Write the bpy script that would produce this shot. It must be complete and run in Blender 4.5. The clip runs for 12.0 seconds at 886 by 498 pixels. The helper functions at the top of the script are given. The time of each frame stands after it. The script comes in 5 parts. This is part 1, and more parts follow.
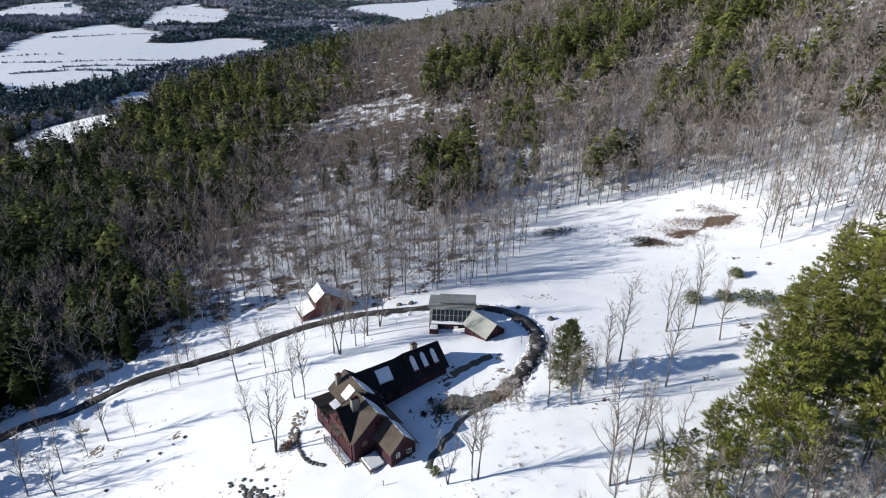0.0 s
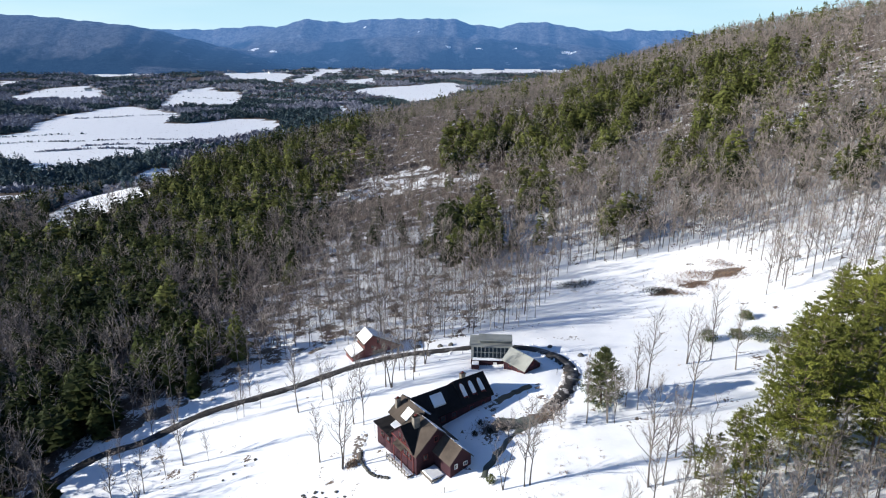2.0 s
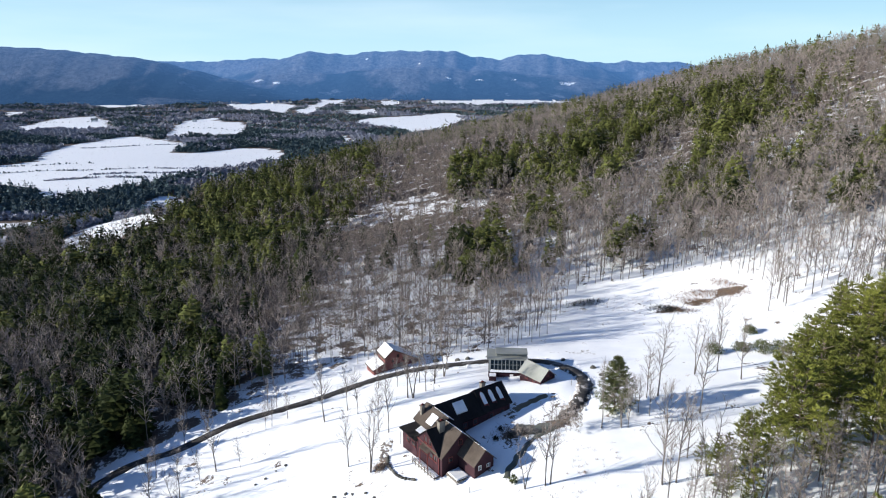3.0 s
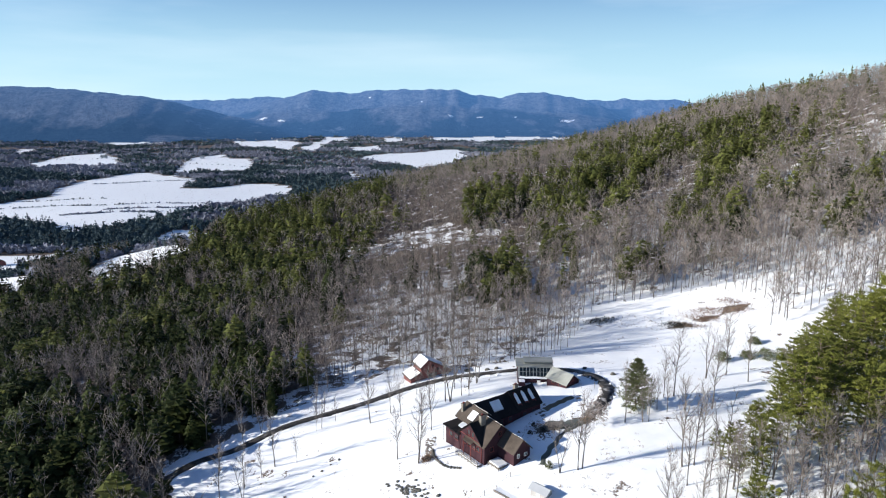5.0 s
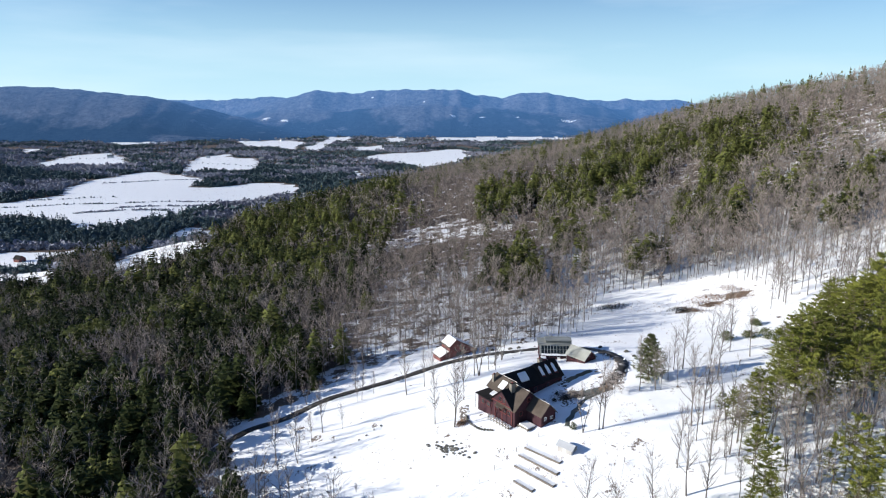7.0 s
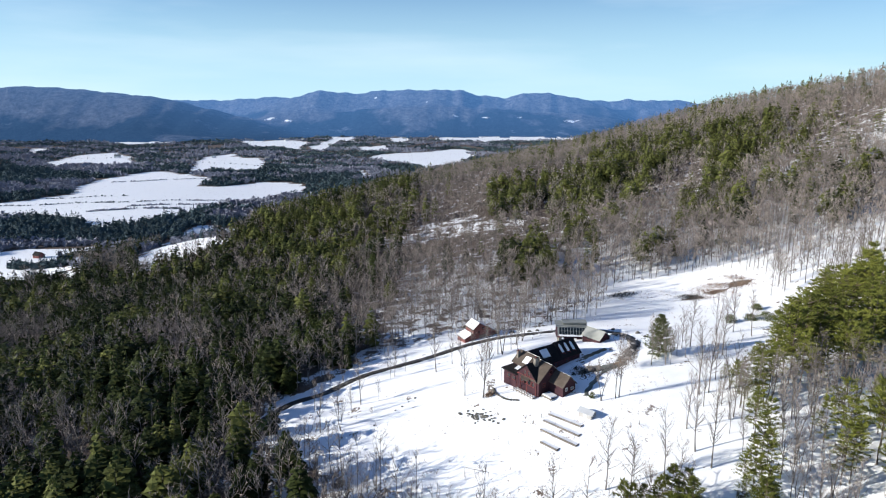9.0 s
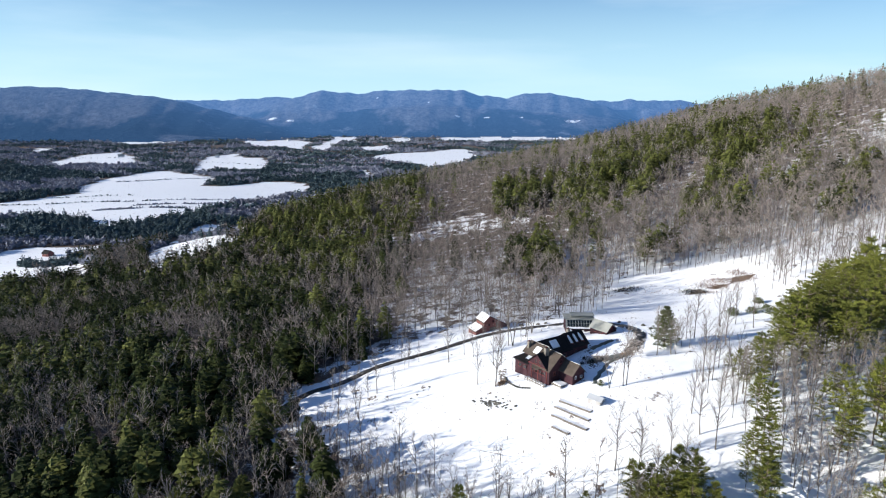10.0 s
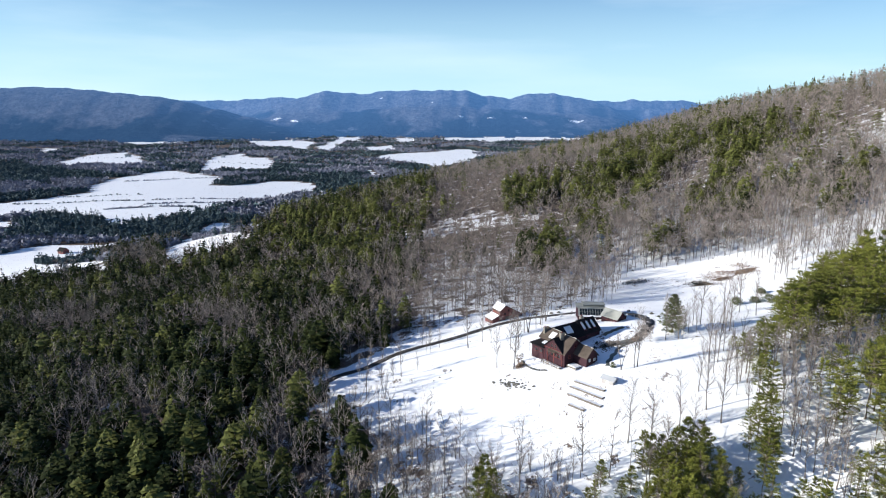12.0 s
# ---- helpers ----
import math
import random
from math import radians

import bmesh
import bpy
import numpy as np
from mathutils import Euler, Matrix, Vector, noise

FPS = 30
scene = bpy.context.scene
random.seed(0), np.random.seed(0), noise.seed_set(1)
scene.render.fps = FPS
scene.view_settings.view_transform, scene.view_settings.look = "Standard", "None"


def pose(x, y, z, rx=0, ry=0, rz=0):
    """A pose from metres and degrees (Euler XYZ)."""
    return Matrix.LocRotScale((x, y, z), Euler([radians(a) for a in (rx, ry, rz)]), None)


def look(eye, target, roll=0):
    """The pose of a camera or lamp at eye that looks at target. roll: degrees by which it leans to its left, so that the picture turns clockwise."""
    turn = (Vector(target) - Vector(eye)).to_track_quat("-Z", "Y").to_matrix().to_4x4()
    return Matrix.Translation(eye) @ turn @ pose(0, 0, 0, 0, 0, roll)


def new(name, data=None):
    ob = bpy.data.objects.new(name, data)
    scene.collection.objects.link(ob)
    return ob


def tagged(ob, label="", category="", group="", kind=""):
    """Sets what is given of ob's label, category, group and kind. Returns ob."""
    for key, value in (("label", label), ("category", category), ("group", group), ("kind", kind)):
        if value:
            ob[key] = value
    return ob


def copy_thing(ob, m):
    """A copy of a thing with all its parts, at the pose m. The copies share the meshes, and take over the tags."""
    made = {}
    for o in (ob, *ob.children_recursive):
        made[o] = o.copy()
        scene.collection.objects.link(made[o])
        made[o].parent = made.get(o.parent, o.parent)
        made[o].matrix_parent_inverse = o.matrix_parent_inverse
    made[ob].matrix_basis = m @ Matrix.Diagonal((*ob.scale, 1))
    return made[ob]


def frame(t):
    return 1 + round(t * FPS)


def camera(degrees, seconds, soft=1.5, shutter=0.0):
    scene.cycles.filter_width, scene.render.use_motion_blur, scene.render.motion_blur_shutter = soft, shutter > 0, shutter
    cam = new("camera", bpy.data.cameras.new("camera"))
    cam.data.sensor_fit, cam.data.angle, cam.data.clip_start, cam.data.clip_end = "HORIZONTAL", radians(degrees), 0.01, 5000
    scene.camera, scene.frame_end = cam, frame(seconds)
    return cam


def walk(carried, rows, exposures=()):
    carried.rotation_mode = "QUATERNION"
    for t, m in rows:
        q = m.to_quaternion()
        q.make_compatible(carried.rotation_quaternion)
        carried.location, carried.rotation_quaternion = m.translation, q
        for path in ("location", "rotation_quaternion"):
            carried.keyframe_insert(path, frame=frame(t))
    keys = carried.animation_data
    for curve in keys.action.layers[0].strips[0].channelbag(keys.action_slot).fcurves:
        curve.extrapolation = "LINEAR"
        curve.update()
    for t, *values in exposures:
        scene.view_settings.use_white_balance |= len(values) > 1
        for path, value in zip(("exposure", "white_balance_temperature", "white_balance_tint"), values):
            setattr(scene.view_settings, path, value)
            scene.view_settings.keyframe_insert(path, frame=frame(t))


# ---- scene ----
cam = camera(68.7, 12.0, 1.1)
PATH = [
    (0, (9.79, -114.04, 83.08), (8.01, -23.37, 40.93), 0.34),
    (0.5, (7.25, -119.23, 83.03), (5.41, -27.36, 43.58), 0.29),
    (1, (4.79, -124.28, 83.00), (2.87, -31.44, 45.88), 0.27),
    (1.5, (2.25, -129.53, 83.01), (0.29, -35.52, 48.96), 0.21),
    (2, (-0.12, -134.65, 82.98), (-2.18, -39.69, 51.68), 0.12),
    (2.5, (-2.72, -139.88, 82.92), (-4.82, -44.23, 53.79), 0.08),
    (3, (-5.09, -144.96, 82.85), (-7.16, -48.70, 55.83), 0.07),
    (3.5, (-7.45, -150.19, 82.76), (-9.59, -53.23, 58.38), 0.01),
    (3.7, (-8.17, -152.13, 82.69), (-10.40, -54.90, 59.44), -0.05),
    (4.2, (-10.66, -157.34, 82.74), (-12.87, -59.80, 60.82), -0.05),
    (4.8, (-13.65, -163.59, 82.79), (-15.83, -66.00, 61.12), -0.04),
    (5.3, (-16.15, -168.81, 82.83), (-18.29, -71.22, 61.13), -0.03),
    (5.5, (-17.14, -170.89, 82.85), (-19.26, -73.30, 61.13), -0.02),
    (6, (-19.22, -175.64, 82.82), (-21.38, -78.04, 61.16), -0.02),
    (6.5, (-21.40, -180.60, 82.97), (-23.57, -83.00, 61.32), -0.03),
    (7, (-23.46, -185.42, 83.16), (-25.76, -87.82, 61.49), -0.02),
    (9, (-31.89, -204.72, 83.32), (-34.39, -107.12, 61.68), 0.02),
    (9.5, (-33.72, -209.22, 83.34), (-36.29, -111.62, 61.72), 0.01),
    (10, (-35.89, -213.46, 83.31), (-38.54, -115.86, 61.68), 0.03),
    (10.5, (-37.64, -217.36, 83.24), (-40.40, -119.76, 61.64), 0.05),
    (11, (-39.40, -221.11, 83.23), (-42.24, -123.51, 61.65), 0.03),
    (11.5, (-40.76, -224.61, 83.25), (-43.74, -127.01, 61.68), 0.01),
    (12, (-42.08, -227.92, 83.26), (-45.11, -130.32, 61.67), 0.02),
]
walk(cam, [(t, look(eye, target, roll)) for t, eye, target, roll in PATH], exposures=[(0, 0.43), (1.5, 0.58), (3, 0.70), (5, 0.65), (7.5, 0.65), (10, 0.71), (12, 0.74)])

# ---- world, sun, exposure ----
SUN_DIR = Vector((math.cos(radians(7)) * math.cos(radians(16.5)), math.sin(radians(7)) * math.cos(radians(16.5)), -math.sin(radians(16.5))))
world = bpy.data.worlds.new("sky")
scene.world = world
world.use_nodes = True
wn = world.node_tree
bg = wn.nodes["Background"]
sky = wn.nodes.new("ShaderNodeTexSky")
sky.sky_type = 'NISHITA'
sky.sun_disc = False
sky.sun_elevation = radians(16.5)
sky.sun_rotation = math.atan2(-SUN_DIR.x, -SUN_DIR.y)
sky.air_density, sky.dust_density, sky.ozone_density = 1.0, 0.0, 3.0
tint = wn.nodes.new("ShaderNodeMix")
tint.data_type, tint.blend_type = 'RGBA', 'MULTIPLY'
tint.inputs[0].default_value = 1.0
tint.inputs[7].default_value = (0.48, 0.93, 1.48, 1)
wn.links.new(sky.outputs[0], tint.inputs[6])
# pale winter haze low over the horizon
coord = wn.nodes.new("ShaderNodeTexCoord")
split = wn.nodes.new("ShaderNodeSeparateXYZ")
wn.links.new(coord.outputs["Generated"], split.inputs[0])
low = wn.nodes.new("ShaderNodeMapRange")
low.interpolation_type = 'SMOOTHSTEP'
low.inputs["From Min"].default_value, low.inputs["From Max"].default_value = -0.02, 0.27
low.inputs["To Min"].default_value, low.inputs["To Max"].default_value = 0.92, 0.0
wn.links.new(split.outputs[2], low.inputs[0])
haze = wn.nodes.new("ShaderNodeMix")
haze.data_type = 'RGBA'
haze.inputs[7].default_value = (7.2, 10.6, 12.4, 1)
wn.links.new(low.outputs[0], haze.inputs[0])
wn.links.new(tint.outputs[2], haze.inputs[6])
# faint wisps of high cloud
drawn = wn.nodes.new("ShaderNodeMapping")
drawn.inputs["Scale"].default_value = (1.2, 2.0, 9.0)
drawn.inputs["Rotation"].default_value = (0.12, 0.2, 0.0)
wn.links.new(coord.outputs["Generated"], drawn.inputs["Vector"])
wisp = wn.nodes.new("ShaderNodeTexNoise")
wisp.inputs["Scale"].default_value, wisp.inputs["Detail"].default_value = 1.6, 6.0
wn.links.new(drawn.outputs[0], wisp.inputs["Vector"])
amount = wn.nodes.new("ShaderNodeMapRange")
amount.inputs["From Min"].default_value, amount.inputs["From Max"].default_value = 0.45, 0.75
amount.inputs["To Min"].default_value, amount.inputs["To Max"].default_value = 0.0, 0.30
wn.links.new(wisp.outputs["Fac"], amount.inputs[0])
cirrus = wn.nodes.new("ShaderNodeMix")
cirrus.data_type = 'RGBA'
cirrus.inputs[7].default_value = (11.3, 13.0, 14.2, 1)
wn.links.new(amount.outputs[0], cirrus.inputs[0])
wn.links.new(haze.outputs[2], cirrus.inputs[6])
wn.links.new(cirrus.outputs[2], bg.inputs[0])
bg.inputs[1].default_value = 0.0555
lamp = bpy.data.lights.new("sun", 'SUN')
lamp.energy, lamp.angle, lamp.color = 5.0, radians(0.53), (1.0, 0.965, 0.89)
sun = new("sun", lamp)
sun.rotation_euler = SUN_DIR.to_track_quat("-Z", "Y").to_euler()


# ---- materials ----
def material(name, rough=0.8, metal=0.0):
    m = bpy.data.materials.new(name)
    m.use_nodes = True
    b = m.node_tree.nodes["Principled BSDF"]
    b.inputs["Roughness"].default_value, b.inputs["Metallic"].default_value = rough, metal
    b.inputs["Specular IOR Level"].default_value = 0.25
    return m, m.node_tree, b


def node(nt, kind, **values):
    n = nt.nodes.new(kind)
    for k, v in values.items():
        n.inputs[k.replace("_", " ")].default_value = v
    return n


def noise_tex(nt, scale, detail=4.0, rough=0.55, vec=None):
    n = node(nt, "ShaderNodeTexNoise", Scale=scale, Detail=detail, Roughness=rough)
    if vec is None:
        vec = nt.nodes.new("ShaderNodeNewGeometry").outputs["Position"]
    nt.links.new(vec, n.inputs["Vector"])
    return n.outputs["Fac"]


def ramp(nt, fac, stops):
    r = nt.nodes.new("ShaderNodeValToRGB")
    while len(r.color_ramp.elements) < len(stops):
        r.color_ramp.elements.new(0.5)
    for e, (p, c) in zip(r.color_ramp.elements, stops):
        e.position, e.color = p, (*c, 1)
    nt.links.new(fac, r.inputs[0])
    return r.outputs[0]


def mix(nt, fac, a, b, kind='MIX'):
    m = nt.nodes.new("ShaderNodeMix")
    m.data_type, m.blend_type = 'RGBA', kind
    for socket, v in ((m.inputs[0], fac), (m.inputs[6], a), (m.inputs[7], b)):
        if isinstance(v, (int, float)):
            socket.default_value = v
        elif isinstance(v, tuple):
            socket.default_value = (*v, 1)
        else:
            nt.links.new(v, socket)
    return m.outputs[2]


def bump(nt, b, height, strength, distance):
    n = node(nt, "ShaderNodeBump", Strength=strength, Distance=distance)
    nt.links.new(height, n.inputs["Height"])
    nt.links.new(n.outputs[0], b.inputs["Normal"])


def varied(name, c1, c2, scale, rough=0.8, bumps=0.0, distance=0.05, island=0.0, metal=0.0, objects=0.0):
    """A surface whose colour wanders between two tones, at two scales, with fine relief."""
    m, nt, b = material(name, rough, metal)
    fine, broad = noise_tex(nt, scale), noise_tex(nt, scale * 0.13, 2.0)
    col = mix(nt, fine, c1, c2)
    lo, hi = tuple(0.7 * v for v in c1), tuple(min(1.0, 1.15 * v) for v in c2)
    col = mix(nt, 0.4, col, ramp(nt, broad, [(0.35, lo), (0.65, hi)]))
    for amount, kind, out in ((island, "ShaderNodeNewGeometry", "Random Per Island"), (objects, "ShaderNodeObjectInfo", "Random")):
        if amount:
            r = nt.nodes.new(kind)
            grey = ramp(nt, r.outputs[out], [(0.0, (1 - amount,) * 3), (1.0, (1 + amount * 0.0,) * 3)])
            col = mix(nt, 1.0, col, grey, 'MULTIPLY')
    nt.links.new(col, b.inputs["Base Color"])
    if bumps:
        bump(nt, b, fine, bumps, distance)
    return m


def ground_material():
    m, nt, b = material("snow_ground", 0.75)
    b.inputs["Specular IOR Level"].default_value = 0.15
    at = nt.nodes.new("ShaderNodeAttribute")
    at.attribute_name = "litter"
    fine, mid, broad = noise_tex(nt, 1.3, 6.0, 0.65), noise_tex(nt, 0.16, 5.0), noise_tex(nt, 0.02, 3.0)
    snow = ramp(nt, mid, [(0.3, (0.80, 0.81, 0.83)), (0.7, (0.90, 0.90, 0.90))])
    leaf = ramp(nt, fine, [(0.35, (0.07, 0.05, 0.04)), (0.7, (0.20, 0.155, 0.125))])
    # bare leaves and twigs show through the snow where the woods stand close
    a = nt.nodes.new("ShaderNodeMath")
    a.operation = 'MULTIPLY_ADD'
    nt.links.new(fine, a.inputs[0])
    a.inputs[1].default_value = 0.6
    nt.links.new(mid, a.inputs[2])
    c = nt.nodes.new("ShaderNodeMath")
    c.operation = 'MULTIPLY_ADD'
    nt.links.new(at.outputs["Fac"], c.inputs[0])
    c.inputs[1].default_value = 0.75
    nt.links.new(a.outputs[0], c.inputs[2])
    cut = ramp(nt, c.outputs[0], [(0.98, (0, 0, 0)), (1.16, (1, 1, 1))])
    nt.links.new(mix(nt, cut, snow, leaf), b.inputs["Base Color"])
    bump(nt, b, mid, 0.35, 0.6)
    return m


def hill_material():
    """Wooded slopes several kilometres off, the blue of the air painted into their tones and glow; the backdrop."""
    m, nt, b = material("hazed_hills", 0.95)
    b.inputs["Specular IOR Level"].default_value = 0.0
    place = nt.nodes.new("ShaderNodeNewGeometry").outputs["Position"]
    fine, mid, broad = noise_tex(nt, 0.034, 8.0, 0.8), noise_tex(nt, 0.0065, 6.0, 0.68), noise_tex(nt, 0.0021, 4.0, 0.6)
    # wood tones blued to carry the haze of the distance
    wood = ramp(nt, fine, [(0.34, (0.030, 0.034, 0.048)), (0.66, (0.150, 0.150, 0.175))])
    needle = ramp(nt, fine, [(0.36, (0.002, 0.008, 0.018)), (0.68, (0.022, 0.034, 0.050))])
    xyz = nt.nodes.new("ShaderNodeSeparateXYZ")
    nt.links.new(place, xyz.inputs[0])
    # needle woods keep to the lower slopes, in ragged patches
    low_slope = nt.nodes.new("ShaderNodeMapRange")
    low_slope.inputs["From Min"].default_value, low_slope.inputs["From Max"].default_value = -60, 110
    low_slope.inputs["To Min"].default_value, low_slope.inputs["To Max"].default_value = 0.14, -0.10
    nt.links.new(xyz.outputs[2], low_slope.inputs[0])
    where = nt.nodes.new("ShaderNodeMath")
    where.operation = 'ADD'
    nt.links.new(broad, where.inputs[0])
    nt.links.new(low_slope.outputs[0], where.inputs[1])
    wood = mix(nt, ramp(nt, where.outputs[0], [(0.50, (0, 0, 0)), (0.58, (1, 1, 1))]), wood, needle)
    # cut lots and thin stands where the snow shows through, blued for haze
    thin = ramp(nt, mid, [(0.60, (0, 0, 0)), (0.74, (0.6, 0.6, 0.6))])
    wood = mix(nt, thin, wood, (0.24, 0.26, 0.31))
    for x, y, rx, ry in HILL_LOTS:
        away = node(nt, "ShaderNodeVectorMath")
        away.operation = 'SUBTRACT'
        nt.links.new(place, away.inputs[0])
        away.inputs[1].default_value = (x, y, 0)
        flat = node(nt, "ShaderNodeVectorMath")
        flat.operation = 'MULTIPLY'
        nt.links.new(away.outputs[0], flat.inputs[0])
        flat.inputs[1].default_value = (1 / rx, 1 / ry, 0)
        length = node(nt, "ShaderNodeVectorMath")
        length.operation = 'LENGTH'
        nt.links.new(flat.outputs[0], length.inputs[0])
        ragged = nt.nodes.new("ShaderNodeMath")
        ragged.operation = 'MULTIPLY_ADD'
        nt.links.new(fine, ragged.inputs[0])
        ragged.inputs[1].default_value = 1.6
        nt.links.new(length.outputs["Value"], ragged.inputs[2])
        wood = mix(nt, ramp(nt, ragged.outputs[0], [(0.0, (1, 1, 1)), (0.98, (1, 1, 1)), (1.0, (0, 0, 0))]), wood, (0.80, 0.81, 0.83))
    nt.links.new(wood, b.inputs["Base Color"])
    # haze painted as a blue glow that grows with distance
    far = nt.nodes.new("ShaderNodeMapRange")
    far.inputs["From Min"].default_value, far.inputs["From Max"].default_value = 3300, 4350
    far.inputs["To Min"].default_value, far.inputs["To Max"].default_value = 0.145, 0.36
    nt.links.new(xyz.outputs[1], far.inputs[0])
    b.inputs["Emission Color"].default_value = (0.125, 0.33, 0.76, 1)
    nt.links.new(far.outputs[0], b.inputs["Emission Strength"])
    bump(nt, b, fine, 1.0, 45.0)
    return m


# snowy lots cut into the far woods: x, y, half width in x and in y
HILL_LOTS = [(-1205, 3850, 130, 80), (-1085, 3830, 90, 55), (-1310, 3820, 60, 40), (130, 3850, 90, 40), (330, 3870, 60, 30), (-60, 3830, 80, 40), (-245, 4080, 34, 26), (-590, 4180, 30, 24), (640, 3840, 150, 60)]

M_GROUND, M_HILL = ground_material(), hill_material()
M_SNOW = varied("snow", (0.80, 0.81, 0.83), (0.90, 0.90, 0.90), 1.5, 0.75, 0.3, 0.1)
M_BARK = varied("grey_bark", (0.13, 0.112, 0.10), (0.27, 0.24, 0.215), 2.0, 0.9, island=0.35)
M_TWIG = varied("bare_twigs", (0.240, 0.200, 0.178), (0.412, 0.355, 0.318), 0.25, 0.9, island=0.4)
M_BIRCH = varied("pale_bark", (0.38, 0.34, 0.30), (0.58, 0.54, 0.50), 2.0, 0.8, island=0.2)
M_PINEBARK = varied("pine_bark", (0.10, 0.075, 0.06), (0.20, 0.155, 0.125), 2.0, 0.9)
M_PINE = varied("pine_needles", (0.085, 0.101, 0.016), (0.305, 0.318, 0.056), 0.35, 0.7, island=0.62)
# olive pine crowns: sunlight is put into the tone besides the species' green
M_PINEWOOD = varied("sunlit_pine_crowns", (0.075, 0.090, 0.026), (0.180, 0.188, 0.052), 0.15, 0.75, island=0.45)
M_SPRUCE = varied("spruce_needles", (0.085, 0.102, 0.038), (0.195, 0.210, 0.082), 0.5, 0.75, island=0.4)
# hemlock needles: shade is put into the tone besides the species' green
M_HEMLOCK = varied("shade_dark_needles", (0.013, 0.023, 0.009), (0.066, 0.080, 0.021), 0.12, 0.75, island=0.45)
M_RED = varied("red_stained_boards", (0.033, 0.016, 0.020), (0.062, 0.030, 0.037), 1.5, 0.7)
M_TRIM = varied("dark_red_trim", (0.10, 0.02, 0.02), (0.16, 0.035, 0.03), 2.0, 0.6)
M_ROOF = varied("brown_shingles", (0.055, 0.044, 0.037), (0.110, 0.089, 0.074), 2.0, 0.9, 0.5, 0.03)
# roof tone with the shade of the unlit slopes put into its colour
M_DARKROOF = varied("shade_darkened_shingles", (0.012, 0.011, 0.012), (0.027, 0.025, 0.025), 2.0, 0.85, 0.5, 0.03)
M_METALROOF = varied("grey_green_roof", (0.24, 0.25, 0.22), (0.33, 0.33, 0.30), 1.5, 0.6)
M_STONE = varied("chimney_stone", (0.125, 0.11, 0.092), (0.28, 0.25, 0.21), 3.0, 0.9, 0.6, 0.05)
M_BARN = varied("barn_boards", (0.13, 0.052, 0.050), (0.21, 0.088, 0.080), 1.5, 0.8)
M_GREY = varied("weathered_wood", (0.10, 0.085, 0.07), (0.20, 0.175, 0.15), 2.5, 0.85, 0.3, 0.02)
M_WHITE = varied("white_frame", (0.62, 0.62, 0.60), (0.75, 0.75, 0.73), 2.0, 0.5)
M_ROCK = varied("field_rock", (0.05, 0.05, 0.042), (0.17, 0.16, 0.14), 2.0, 0.9, 0.6, 0.05)
M_SHRUB = varied("shrub_leaves", (0.022, 0.024, 0.018), (0.070, 0.066, 0.048), 1.0, 0.8, island=0.4)
M_DRYLEAF = varied("dry_oak_leaves", (0.30, 0.12, 0.075), (0.46, 0.21, 0.14), 1.0, 0.8, island=0.3)
M_BRUSH = varied("brown_brush", (0.22, 0.135, 0.085), (0.38, 0.26, 0.18), 1.0, 0.9, island=0.35)
M_PALEBOARD = varied("pale_weathered_boards", (0.26, 0.245, 0.23), (0.42, 0.40, 0.38), 2.5, 0.85, 0.3, 0.02)
M_PALEROOF = varied("frosted_grey_roof", (0.30, 0.31, 0.32), (0.46, 0.47, 0.49), 0.9, 0.7)
# dark brown tone of the painted shadow band on the snow
M_SNOWSHADE = varied("painted_snow_shade", (0.07, 0.062, 0.042), (0.19, 0.155, 0.11), 1.2, 0.9, 0.5, 0.05)
M_POND = varied("pond_mud_ice", (0.045, 0.05, 0.04), (0.12, 0.13, 0.11), 0.5, 0.35, 0.3, 0.05)

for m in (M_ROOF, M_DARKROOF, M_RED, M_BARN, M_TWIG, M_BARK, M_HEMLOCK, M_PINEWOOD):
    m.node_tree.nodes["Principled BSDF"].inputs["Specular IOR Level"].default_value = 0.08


def glass_material():
    m, nt, b = material("window_glass", 0.06)
    b.inputs["Base Color"].default_value = (0.015, 0.022, 0.025, 1)
    b.inputs["Specular IOR Level"].default_value = 0.6
    return m


M_GLASS = glass_material()


def road_material():
    """Dark asphalt with grey slush and thin snow left in patches."""
    m, nt, b = material("slushy_asphalt", 0.75)
    fine, broad = noise_tex(nt, 1.1, 6.0, 0.65), noise_tex(nt, 0.22, 4.0)
    dark = ramp(nt, fine, [(0.35, (0.016, 0.015, 0.015)), (0.7, (0.060, 0.055, 0.052))])
    nt.links.new(mix(nt, ramp(nt, broad, [(0.55, (0, 0, 0)), (0.75, (0.8, 0.8, 0.8))]), dark, ramp(nt, fine, [(0.4, (0.09, 0.08, 0.075)), (0.65, (0.42, 0.42, 0.43))])), b.inputs["Base Color"])
    bump(nt, b, fine, 0.4, 0.05)
    return m


M_ROAD = road_material()


def track_material():
    """Brown mud and gravel with slush left between the wheel tracks."""
    m, nt, b = material("muddy_track", 0.8)
    fine, broad = noise_tex(nt, 2.2, 6.0, 0.7), noise_tex(nt, 0.5, 4.0, 0.6)
    mud = ramp(nt, fine, [(0.35, (0.045, 0.036, 0.028)), (0.7, (0.19, 0.145, 0.11))])
    slush = ramp(nt, fine, [(0.4, (0.30, 0.28, 0.27)), (0.65, (0.72, 0.71, 0.71))])
    nt.links.new(mix(nt, ramp(nt, broad, [(0.44, (0, 0, 0)), (0.55, (0.9, 0.9, 0.9))]), mud, slush), b.inputs["Base Color"])
    bump(nt, b, fine, 0.6, 0.08)
    return m


M_TRACK = track_material()


